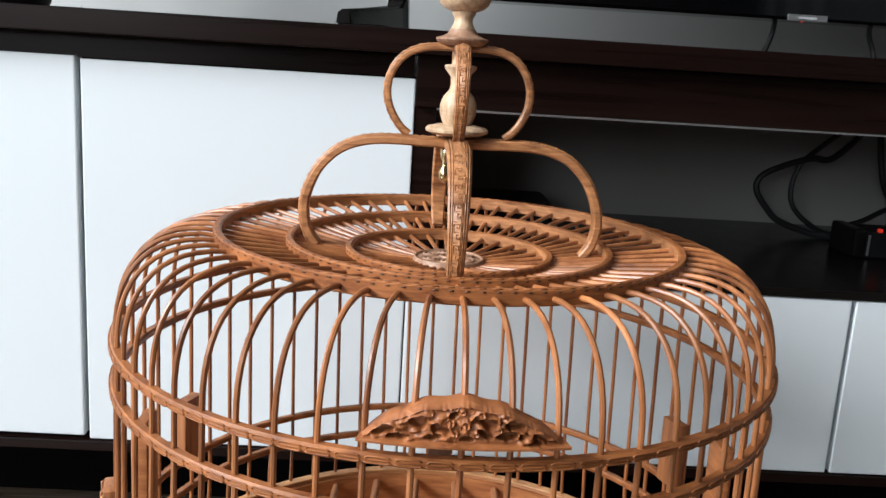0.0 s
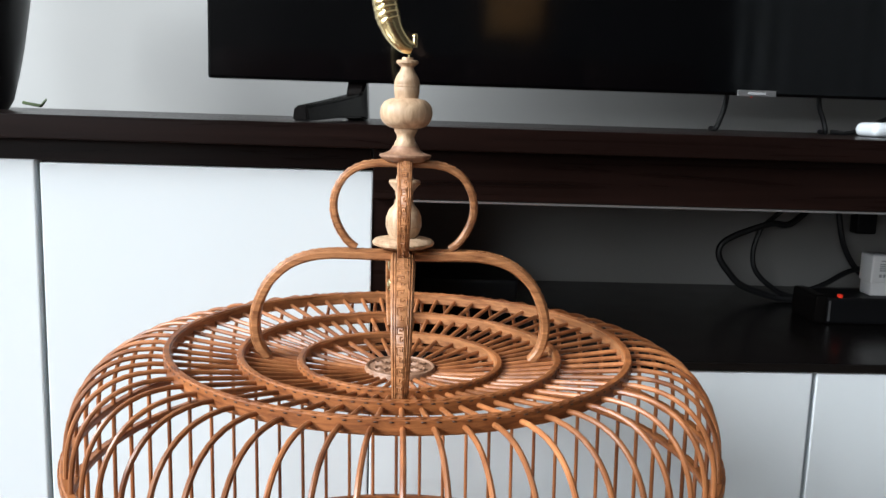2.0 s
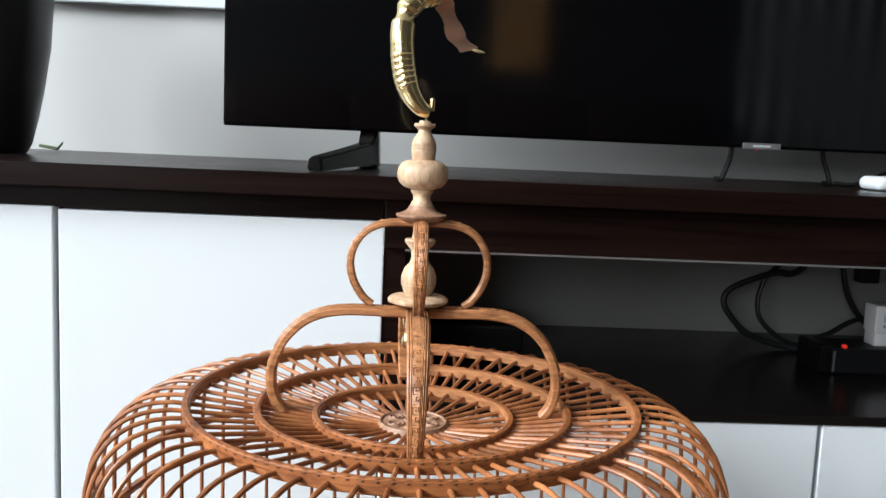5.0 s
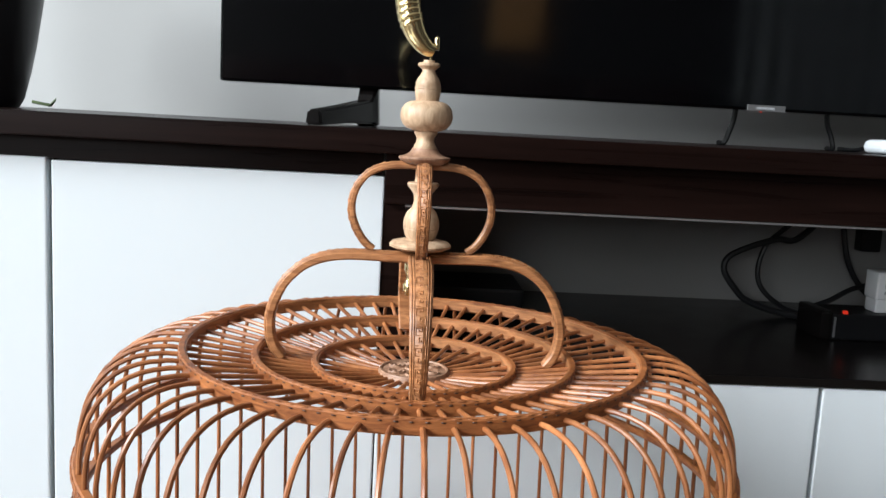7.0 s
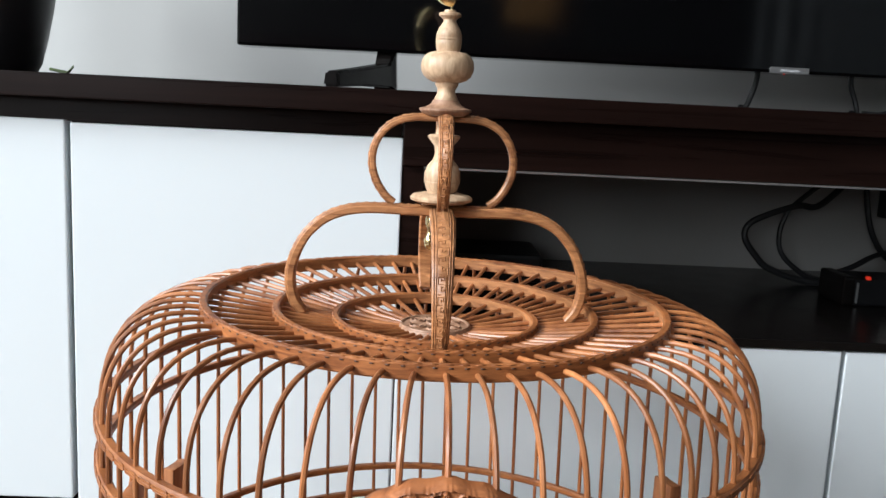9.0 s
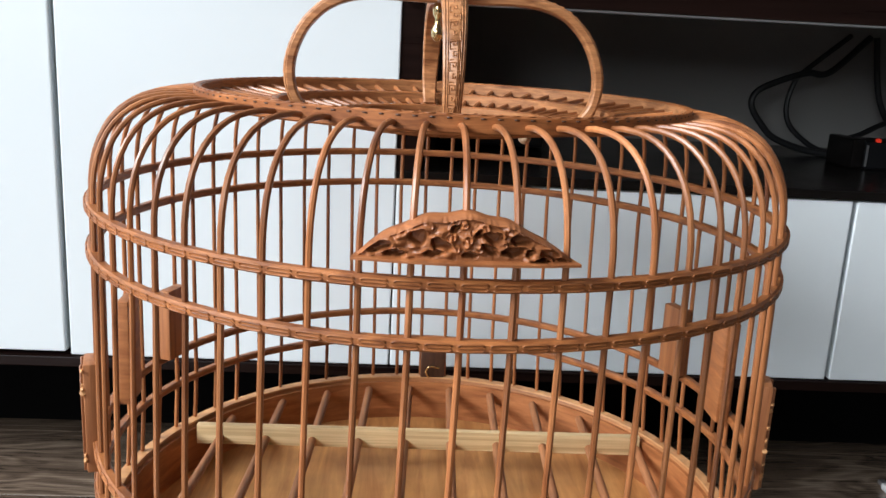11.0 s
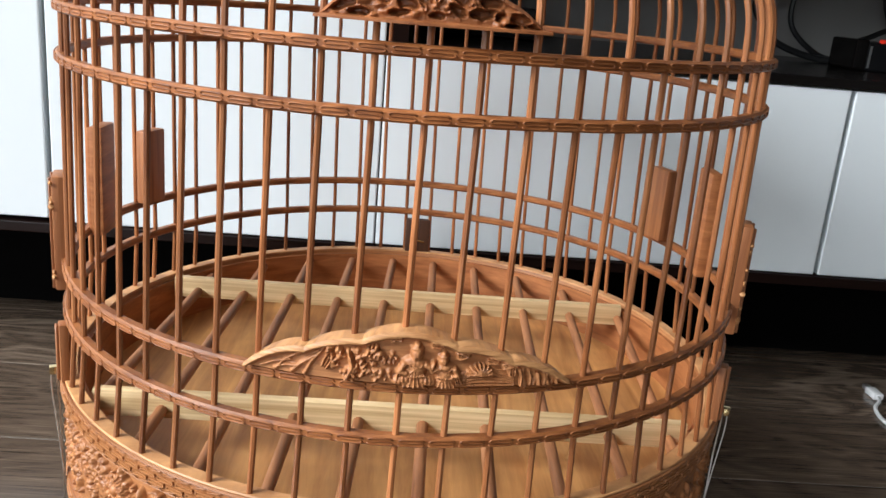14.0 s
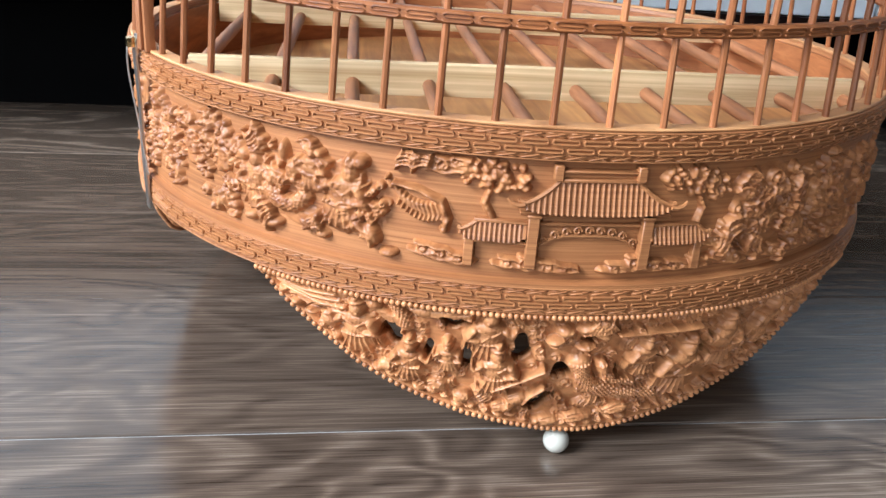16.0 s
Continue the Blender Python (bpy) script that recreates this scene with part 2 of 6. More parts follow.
def part(name, bm, mat, parent=None, label="", smooth=True, m=None):
    me = bpy.data.meshes.new(name)
    if smooth:
        for fc in bm.faces:
            fc.smooth = True
    bm.normal_update()
    bm.to_mesh(me)
    bm.free()
    if mat:
        me.materials.append(mat)
    if smooth:
        me.set_sharp_from_angle(angle=radians(38))
    ob = new(name, me)
    if parent:
        ob.parent = parent
    if m is not None:
        ob.matrix_basis = m
    if label:
        ob["label"] = label
    return ob


def thing(name, place, label, category, group="", kind=""):
    ob = new(name)
    ob.empty_display_size = 0.02
    ob.location = place
    bpy.context.view_layer.update()
    return tagged(ob, label, category, group, kind)


def again(ob, m, parent=None):
    """Another piece on the same mesh."""
    o = ob.copy()
    scene.collection.objects.link(o)
    if parent:
        o.parent = parent
    o.matrix_basis = m
    return o


def box(bm, x0, x1, y0, y1, z0, z1, bevel=0.0, seg=2):
    res = bmesh.ops.create_cube(bm, size=1, matrix=Matrix.LocRotScale(((x0 + x1) / 2, (y0 + y1) / 2, (z0 + z1) / 2), None, (x1 - x0, y1 - y0, z1 - z0)))
    if bevel:
        es = list({e for v in res["verts"] for e in v.link_edges})
        bmesh.ops.bevel(bm, geom=es, offset=bevel, segments=seg, affect="EDGES", profile=0.6)
    return bm


def boxed(x0, x1, y0, y1, z0, z1, bevel=0.0, seg=2):
    return box(bmesh.new(), x0, x1, y0, y1, z0, z1, bevel, seg)


def loft(bm, loops, closed=False, caps=True):
    """Skin over a list of loops, each a list of places; closed joins the last loop to the first."""
    vs = [[bm.verts.new(p) for p in lp] for lp in loops]
    n = len(vs[0])
    m = len(vs)
    for i in range(m if closed else m - 1):
        a, b = vs[i], vs[(i + 1) % m]
        for j in range(n):
            bm.faces.new((a[j], a[(j + 1) % n], b[(j + 1) % n], b[j]))
    if caps and not closed:
        bm.faces.new(list(reversed(vs[0])))
        bm.faces.new(vs[-1])
    return bm


def frames_along(pts, closed=False):
    """Tangent, side and up vectors along a path, carried without twist."""
    pts = [Vector(p) for p in pts]
    n = len(pts)
    tan = []
    for i in range(n):
        a = pts[(i - 1) % n] if closed or i > 0 else pts[i]
        b = pts[(i + 1) % n] if closed or i < n - 1 else pts[i]
        tan.append((b - a).normalized())
    ref = Vector((0, 0, 1)) if abs(tan[0].z) < 0.9 else Vector((1, 0, 0))
    side = tan[0].cross(ref).normalized()
    out = []
    for t in tan:
        side = (side - t * side.dot(t)).normalized()
        out.append((t, side, side.cross(t)))
    return pts, out


def tube(bm, pts, r, n=8, closed=False):
    pts, fr = frames_along(pts, closed)
    loops = []
    for i, (p, (_, s, u)) in enumerate(zip(pts, fr)):
        q = r[i] if isinstance(r, (list, tuple)) else r
        loops.append([p + (s * math.cos(a) + u * math.sin(a)) * q for a in (2 * math.pi * j / n for j in range(n))])
    return loft(bm, loops, closed)


def smooth_path(pts, per=6):
    """Catmull-Rom through the given places."""
    P = [Vector(p) for p in pts]
    P = [P[0] * 2 - P[1]] + P + [P[-1] * 2 - P[-2]]
    out = []
    for i in range(1, len(P) - 2):
        a, b, c, d = P[i - 1:i + 3]
        for k in range(per):
            t = k / per
            out.append(0.5 * ((2 * b) + (c - a) * t + (2 * a - 5 * b + 4 * c - d) * t * t + (3 * b - a - 3 * c + d) * t ** 3))
    out.append(P[-2])
    return out


def lathe(bm, profile, n=64, closed=False):
    """Turn (radius, height) round the z axis; closed: the profile is a loop (a hoop)."""
    loops = [[Vector((r * math.cos(a), r * math.sin(a), z)) for r, z in profile] for a in (2 * math.pi * i / n for i in range(n))]
    vs = [[bm.verts.new(p) for p in lp] for lp in loops]
    m = len(profile)
    for i in range(n):
        a, b = vs[i], vs[(i + 1) % n]
        for j in range(m if closed else m - 1):
            bm.faces.new((a[j], b[j], b[(j + 1) % m], a[(j + 1) % m]))
    if not closed:
        bmesh.ops.remove_doubles(bm, verts=bm.verts, dist=1e-6)
    return bm


def hoop_profile(r, z, w, hgt, c):
    """A rounded rectangle of width w and height hgt about radius r."""
    return [(r - w / 2 + c, z - hgt / 2), (r + w / 2 - c, z - hgt / 2), (r + w / 2, z - hgt / 2 + c), (r + w / 2, z + hgt / 2 - c),
            (r + w / 2 - c, z + hgt / 2), (r - w / 2 + c, z + hgt / 2), (r - w / 2, z + hgt / 2 - c), (r - w / 2, z - hgt / 2 + c)]


def scatter(name, bm, places, mat, parent, label=""):
    """One mesh of many copies of a small form."""
    bm.verts.ensure_lookup_table()
    co = np.array([v.co[:] for v in bm.verts])
    bmesh.ops.triangulate(bm, faces=bm.faces[:])
    fc = np.array([[v.index for v in f.verts] for f in bm.faces])
    bm.free()
    M = np.array([[list(row) for row in m] for m in places])
    verts = (np.einsum("kij,vj->kvi", M[:, :3, :3], co) + M[:, None, :3, 3]).reshape(-1, 3)
    faces = (fc[None] + (np.arange(len(M)) * len(co))[:, None, None]).reshape(-1, 3)
    me = bpy.data.meshes.new(name)
    me.vertices.add(len(verts))
    me.vertices.foreach_set("co", verts.astype(np.float32).ravel())
    me.loops.add(faces.size)
    me.loops.foreach_set("vertex_index", faces.astype(np.int32).ravel())
    me.polygons.add(len(faces))
    me.polygons.foreach_set("loop_start", np.arange(0, faces.size, 3, dtype=np.int32))
    me.polygons.foreach_set("use_smooth", np.ones(len(faces), dtype=bool))
    me.update(calc_edges=True)
    me.validate()
    me.materials.append(mat)
    ob = new(name, me)
    ob.parent = parent
    return tagged(ob, label, kind="stuff")


def polar(r, az, z):
    """A place at azimuth az in degrees, 0 at the front of the cage and growing to the right."""
    a = radians(az)
    return Vector((r * math.sin(a), -r * math.cos(a), z))


def spin(az):
    return Matrix.Rotation(radians(az), 4, "Z")


# ---------------------------------------------------------------- room
def room():
    t = 0.12
    floor_base = tagged(part("floor", boxed(ROOM_X0 - t, ROOM_X1 + t, ROOM_Y0 - t, ROOM_Y1 + t, -0.10, -0.0009), M_SEAM_GLINT, smooth=False), "grey-brown wood laminate plank floor", "floor", kind="structure")
    tagged(part("ceiling", boxed(ROOM_X0 - t, ROOM_X1 + t, ROOM_Y0 - t, ROOM_Y1 + t, ROOM_Z, ROOM_Z + t), M_CEIL, smooth=False), "plain white painted ceiling", "ceiling", kind="structure")
    tagged(part("wall_north", boxed(ROOM_X0 - t, ROOM_X1 + t, ROOM_Y1, ROOM_Y1 + t, -0.0045, ROOM_Z), M_WALL, smooth=False), "off-white painted wall behind the television", "wall", kind="structure")
    bm = bmesh.new()
    x0, x1, z0, z1 = FILL_GAP_S
    box(bm, ROOM_X0 - t, x0, ROOM_Y0 - t, ROOM_Y0, -0.0045, ROOM_Z)
    box(bm, x1, ROOM_X1 + t, ROOM_Y0 - t, ROOM_Y0, -0.0045, ROOM_Z)
    box(bm, x0, x1, ROOM_Y0 - t, ROOM_Y0, -0.0045, z0)
    box(bm, x0, x1, ROOM_Y0 - t, ROOM_Y0, z1, ROOM_Z)
    tagged(part("wall_south", bm, M_SHADE_WALL, smooth=False), "unseen wall darkened for the dim room behind, with an opening for fill light", "wall", kind="structure")
    # added panel: its bright orange stands for a glow mirrored in the screen
    tagged(part("wall_panel", boxed(0.58, 0.95, ROOM_Y0, ROOM_Y0 + 0.04, 1.12, 2.3, 0.003), M_GLOW_PANEL, smooth=False), "added orange panel on the wall, for the glow mirrored in the screen", "panel", kind="structure")
    # added grey curtain, there only to lighten the screen's reflection on the right
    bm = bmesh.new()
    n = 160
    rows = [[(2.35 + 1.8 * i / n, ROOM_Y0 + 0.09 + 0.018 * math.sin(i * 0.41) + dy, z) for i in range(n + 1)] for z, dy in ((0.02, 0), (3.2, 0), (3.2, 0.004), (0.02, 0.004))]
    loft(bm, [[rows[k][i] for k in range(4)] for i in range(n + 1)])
    tagged(part("curtain", bm, M_CURTAIN), "added grey curtain in soft vertical folds, for the screen to mirror", "curtain", kind="structure")
    # unseen wall, made dark so that it throws little light back
    tagged(part("wall_east", boxed(ROOM_X1, ROOM_X1 + t, ROOM_Y0, ROOM_Y1, -0.0045, ROOM_Z), M_SHADE_WALL, smooth=False), "unseen wall darkened to hold back bounced light", "wall", kind="structure")
    bm = bmesh.new()
    y0, y1, z0, z1 = WIN_W
    box(bm, ROOM_X0 - t, ROOM_X0, ROOM_Y0, y0, -0.0045, ROOM_Z)
    box(bm, ROOM_X0 - t, ROOM_X0, y1, ROOM_Y1, -0.0045, ROOM_Z)
    box(bm, ROOM_X0 - t, ROOM_X0, y0, y1, -0.0045, z0)
    box(bm, ROOM_X0 - t, ROOM_X0, y0, y1, z1, ROOM_Z)
    tagged(part("wall_west", bm, M_WALL, smooth=False), "off-white painted wall with a window opening", "wall", kind="structure")
    tagged(part("trim", boxed(-1.2, 1.6, 0.652, 0.669, 0.7545, 0.86, 0.002), M_WHITE, smooth=False), "white painted ledge board on the wall", "trim", kind="structure")
    return floor_base


FLOOR = room()


def planks():
    w, ln = 0.1405, 1.5

    def board(length):
        return boxed(-length / 2 + 0.0004, length / 2 - 0.0004, -w / 2 + 0.0006, w / 2 - 0.0006, -0.004, 0.0, 0.0006, 1)
    first, ends = {}, []
    rnd = random.Random(4)
    rows = list(range(-25, 6)) + list(range(-26, -33, -1))
    for k in rows:
        y = -0.162 + (k + 0.5) * w
        off = rnd.uniform(0.05, 0.50)
        if y + w / 2 < ROOM_Y0 or y - w / 2 > ROOM_Y1:
            continue
        x = -0.60 - off - 2 * ln
        ends.append((x, y))
        while x < ROOM_X1:
            lo, hi = max(x, ROOM_X0), min(x + ln, ROOM_X1)
            if hi - lo > 0.01:
                mm = Matrix.Translation(((lo + hi) / 2, y, 0))
                mat = M_FIGURED if k % 4 == 3 else M_FLOOR
                if hi - lo < ln - 1e-6:
                    part("plank", board(hi - lo), mat, FLOOR, smooth=False, m=mm)
                elif mat.name not in first:
                    first[mat.name] = part("plank", board(ln), mat, FLOOR, smooth=False, m=mm)
                else:
                    again(first[mat.name], mm, FLOOR)
            x += ln
    # the last boards along the west wall
    for x, y in ends:
        if x - ROOM_X0 > 0.01:
            part("plank", board(x - ROOM_X0), M_FLOOR, FLOOR, smooth=False, m=Matrix.Translation(((x + ROOM_X0) / 2, y, 0)))


# ---------------------------------------------------------------- console
CY = 0.2624            # plane of the doors
CTOP = 0.5572
CX0, CX1 = -1.05, 1.25


def console():
    c = thing("tv_console", (0.1, 0.45, 0), "dark wenge low console with white lacquered doors", "tv console")
    inv = Matrix.Translation((-0.1, -0.45, 0))

    def p(name, bm, mat, label="", smooth=False):
        return part(name, bm, mat, c, label, smooth, inv)
    p("top", boxed(CX0, CX1, 0.240, 0.655, 0.536, CTOP, 0.0012), M_WENGE, "dark brown laminate top")
    p("rail", boxed(CX0 + 0.02, -0.0305, CY + 0.006, CY + 0.026, 0.515, 0.536), M_WENGE)
    p("apron", boxed(-0.0285, CX1 - 0.02, CY - 0.006, CY + 0.014, 0.4895, 0.536, 0.001), M_WENGE)
    p("apron_lip", boxed(-0.0085, CX1 - 0.02, CY - 0.0075, CY + 0.014, 0.4875, 0.4892), M_SILVER, "thin light edge strip")
    p("niche_shelf", boxed(-0.0285, CX1 - 0.02, CY - 0.002, 0.655, 0.3295, 0.3385, 0.001), M_GLOSS, "glossy dark niche shelf")
    # added board: shade on the wall behind the open niche, put into grey
    p("niche_shade_board", boxed(-0.0085, CX1 - 0.02, 0.6505, 0.6545, 0.3386, 0.5358), M_NICHE_SHADE, "added grey board for the shade on the wall behind the niche")
    p("bottom_panel", boxed(CX0 + 0.02, CX1 - 0.02, CY - 0.004, 0.655, 0.1365, 0.1465, 0.001), M_WENGE)
    p("divider", boxed(-0.0285, -0.0085, CY + 0.002, 0.655, 0.1475, 0.536), M_WENGE)
    p("side_panel", boxed(CX0, CX0 + 0.02, CY - 0.004, 0.655, 0.0, 0.536), M_WENGE)
    p("side_panel", boxed(CX1 - 0.02, CX1, CY - 0.004, 0.655, 0.0, 0.536), M_WENGE)
    # added matte black board across the dark hollow under the console
    p("hollow_board", boxed(CX0 + 0.02, CX1 - 0.02, 0.43, 0.45, 0.0, 0.1365), M_MATTE)
    p("drawer_back", boxed(-0.0085, CX1 - 0.02, CY + 0.022, CY + 0.03, 0.148, 0.3295), M_WENGE)
    p("cabinet_back", boxed(CX0 + 0.02, -0.0285, CY + 0.022, CY + 0.03, 0.148, 0.515), M_WENGE)
    for name, x0, x1, z0, z1 in (("door", -0.66, -0.3352, 0.1505, 0.5160), ("door", -0.3305, -0.0286, 0.1475, 0.5138), ("door", CX0 + 0.022, -0.664, 0.1505, 0.5160),
                                 ("drawer_front", -0.0272, 0.4062, 0.1475, 0.3283), ("drawer_front", 0.4107, 0.83, 0.1475, 0.3283), ("drawer_front", 0.8345, CX1 - 0.021, 0.1475, 0.3283)):
        p(name, boxed(x0, x1, CY, CY + 0.018, z0, z1, 0.0015), M_WHITE, "white lacquered panel")


console()


def television():
    tv = thing("television", (0.27, 0.44, CTOP), "large black flat television on two splayed feet", "television")
    inv = Matrix.Translation((-0.27, -0.44, -CTOP))

    def p(name, bm, mat, label="", smooth=False, parent=None):
        return part(name, bm, mat, parent or tv, label, smooth, inv if parent is None else None)
    x0, x1, z0, z1 = -0.214, 0.757, 0.5985, 1.17
    p("casing", boxed(x0, x1, 0.4225, 0.47, z0, z1, 0.003), M_SCREEN)
    p("screen", boxed(x0 + 0.004, x1 - 0.004, 0.4221, 0.4245, z0 + 0.012, z1 - 0.006), M_SCREEN, "dark glossy screen switched off")
    p("bezel", boxed(x0 + 0.004, x1 - 0.004, 0.4217, 0.4238, z0 + 0.003, z0 + 0.0115), M_SCREEN)
    tag = p("badge", boxed(0.368, 0.4115, 0.4195, 0.4214, 0.5975, 0.6045, 0.0005), M_SILVER, "silver brand plate")
    b = bmesh.new()
    for i in range(7):
        box(b, 0.380 + i * 0.0029, 0.3822 + i * 0.0029, 0.4188, 0.4194, 0.5998, 0.6022)
    part("badge_mark", b, M_GREY_INK, tag, "", False)
    p("standby_lamp", boxed(0.3835, 0.3850, 0.4200, 0.4216, 0.5962, 0.5974), M_RED)
    for sx, xs in ((-1, -0.052), (1, 0.60)):
        # foot: a post and a blade running forward and outward
        b = bmesh.new()
        loops = []
        for t, x, y, w, hz in ((0, xs, 0.462, 0.024, 0.046), (0.15, xs + 0.001 * sx, 0.432, 0.024, 0.045), (0.3, xs + 0.004 * sx, 0.420, 0.021, 0.029), (0.7, xs + 0.025 * sx, 0.345, 0.018, 0.021), (1, xs + 0.045 * sx, 0.275, 0.016, 0.0145)):
            lift = 0.0003 + 0.009 * max(0.0, 1 - abs(t - 0.5) / 0.3)
            loops.append([(x - w / 2, y, CTOP + lift), (x + w / 2, y, CTOP + lift), (x + w / 2 - 0.002, y, CTOP + hz), (x - w / 2 + 0.002, y, CTOP + hz)])
        loft(b, loops)
        bmesh.ops.bevel(b, geom=b.edges[:], offset=0.002, segments=2, affect="EDGES")
        p("foot", b, M_GLOSS, "black plastic foot")


television()


def sofa():
    """A long low sofa against the far wall, which the dark screen mirrors."""
    x0, x1, y = -1.45, 2.25, ROOM_Y0 + 0.02
    ob = thing("sofa", ((x0 + x1) / 2, y + 0.42, 0), "dark red-brown leather sofa against the wall", "sofa")
    inv = Matrix.Translation((-(x0 + x1) / 2, -y - 0.42, 0))
    part("base", boxed(x0 + 0.05, x1 - 0.05, y + 0.05, y + 0.86, 0.06, 0.30, 0.03, 3), M_LEATHER, ob, m=inv)
    part("backrest", boxed(x0 + 0.16, x1 - 0.16, y, y + 0.26, 0.28, 0.92, 0.07, 4), M_LEATHER, ob, m=inv)
    for a in (x0, x1 - 0.2):
        part("armrest", boxed(a, a + 0.2, y + 0.02, y + 0.88, 0.06, 0.62, 0.06, 4), M_LEATHER, ob, m=inv)
    n = 4
    w = (x1 - x0 - 0.44) / n
    for i in range(n):
        a = x0 + 0.22 + i * w
        part("seat_cushion", boxed(a + 0.004, a + w - 0.004, y + 0.24, y + 0.90, 0.29, 0.46, 0.045, 4), M_LEATHER, ob, m=inv)
        part("back_cushion", boxed(a + 0.006, a + w - 0.006, y + 0.20, y + 0.40, 0.44, 0.90, 0.06, 4), M_LEATHER, ob, m=inv)
    for a in (x0 + 0.12, x1 - 0.12):
        for b in (y + 0.1, y + 0.78):
            part("leg", boxed(a - 0.025, a + 0.025, b - 0.025, b + 0.025, 0.0, 0.07), M_DARKWOOD, ob, m=inv)


sofa()

# ---------------------------------------------------------------- the cage
N_BARS = 60
cage = thing("bird_cage", (0, 0, 0), "round varnished bamboo bird cage with carved wooden base", "bird cage")
Z_BASE = 0.1610


def bar_path():
    pts = [(0.2045, 0, Z_BASE - 0.004), (0.2015, 0, 0.20), (0.2010, 0, 0.26), (0.2002, 0, 0.33)]
    path = [Vector(q) for q in pts]
    # shoulder
    for i in range(0, 13):
        a = radians(90 * i / 12)
        path.append(Vector((0.1520 + 0.0480 * math.cos(a) ** 0.80, 0, 0.3640 + 0.0578 * math.sin(a) ** 0.80)))
    path += [Vector((0.1465, 0, 0.4212)), Vector((0.1026, 0, 0.4154)), Vector((0.0640, 0, 0.4094))]
    # the bars lean a little round the cage on their way up
    for q in path:
        a = radians(-0.3 + 0.9 * min(1.0, max(0.0, (q.z - Z_BASE) / 0.17)))
        q.x, q.y = q.x * math.cos(a), q.x * math.sin(a)
    return path


def build_bars():
    bm = tube(bmesh.new(), bar_path(), 0.00150, 8)
    first = part("bar", bm, M_BAMBOO, cage, m=spin(-90))
    for i in range(1, N_BARS):
        again(first, spin(-90 + 360 * i / N_BARS), cage)
    bm = tube(bmesh.new(), [(0.0655, 0, 0.4100), (0.045, 0, 0.4074), (0.020, 0, 0.4052)], 0.0015, 8)
    first = part("spoke", bm, M_BAMBOO, cage, m=spin(-90))
    for i in range(1, 30):
        again(first, spin(-90 + 12 * i), cage)


build_bars()


def hoops():
    links = 96
    for r, z, w, hh in ((0.2005, 0.3637, 0.0060, 0.0051), (0.2005, 0.3384, 0.0060, 0.0051), (0.2010, 0.2234, 0.0060, 0.0051), (0.2015, 0.1981, 0.0060, 0.0051)):
        ob = part("hoop", lathe(bmesh.new(), hoop_profile(r, z, w, hh, 0.0012), 160, True), M_RING, cage)
        step = 360 / links
        pts = [polar(r + w / 2 + 0.0001, u * step, z + v * 0.0015) for u, v in ((0.92, 0.5), (0.84, 1), (0.5, 1), (0.18, 1), (0.08, 0.5), (0.18, 0), (0.5, 0), (0.82, 0), (0.92, -0.5), (0.82, -1), (0.5, -1), (0.14, -1), (0.06, -0.6))]
        scatter("link_carving", tube(bmesh.new(), pts, 0.00046, 4), [spin(i * step) for i in range(links)], M_RING, ob, "chain of flat carved links")
    for r, z, w, hh, n in ((0.1434, 0.4218, 0.0042, 0.0088, 120), (0.1006, 0.4160, 0.0040, 0.0083, 90), (0.0636, 0.4105, 0.0040, 0.0078, 60)):
        ob = part("lid_hoop", lathe(bmesh.new(), hoop_profile(r, z, w, hh, 0.0008), 128, True), M_OUTERHOOP if r > 0.12 else M_RING, cage)
        # paler inner face: in part light from the left put into the colour
        part("lining", lathe(bmesh.new(), hoop_profile(r - w / 2 - 0.0001, z, 0.0006, hh - 0.0014, 0.0001), 128, True), M_LIDHOOP, ob, "pale inner strip, partly for the light on the inside")
        st = 360 / n
        bm = bmesh.new()
        edge = r + w / 2
        tube(bm, [polar(edge - 0.0008, 0.05 * st, z + hh / 2 - 0.0002), polar(edge - 0.0004, 0.38 * st, z + hh / 2), polar(edge - 0.0008, 0.70 * st, z + hh / 2 - 0.0002)], 0.00030, 4)
        scatter("stitch_carving", bm, [spin(i * st) for i in range(n)], M_OUTERHOOP, ob, "row of small stitches along the upper edge")
        # dark chips stand for the shade inside the carved notches
        bm = bmesh.new()
        box(bm, -0.0011, 0.0011, -0.00022, 0.00022, -0.00034, 0.00034)
        scatter("stitch_slots", bm, [spin((i + 0.5) * st) @ Matrix.Translation((0, -edge, z + hh / 2 - 0.0017)) for i in range(n)], M_DARKWOOD, ob, "row of small dark chips for the shade in the notches")
    hub = part("hub", lathe(bmesh.new(), [(0, 0.4035), (0.0225, 0.4035), (0.0235, 0.4050), (0.0225, 0.4078), (0.006, 0.4085), (0, 0.4085)], 48), M_SKIRT, cage, "carved round hub disc")
    bm = bmesh.new()
    tube(bm, [polar(0.0215, 10 * i, 0.4080) for i in range(36)], 0.0010, 6, closed=True)
    for i in range(6):
        c0 = polar(0.0135, 60 * i, 0.4084)
        pts = []
        for j in range(22):
            a = j * 0.62 + i
            rr = 0.0062 * (1 - j / 24)
            pts.append(c0 + Vector((rr * math.cos(a), rr * math.sin(a), 0)))
        tube(bm, pts, 0.0009, 5)
    tube(bm, [polar(0.0050, 30 * i, 0.4088) for i in range(12)], 0.0011, 6, closed=True)
    part("scroll_carving", bm, M_SKIRT, hub)


hoops()


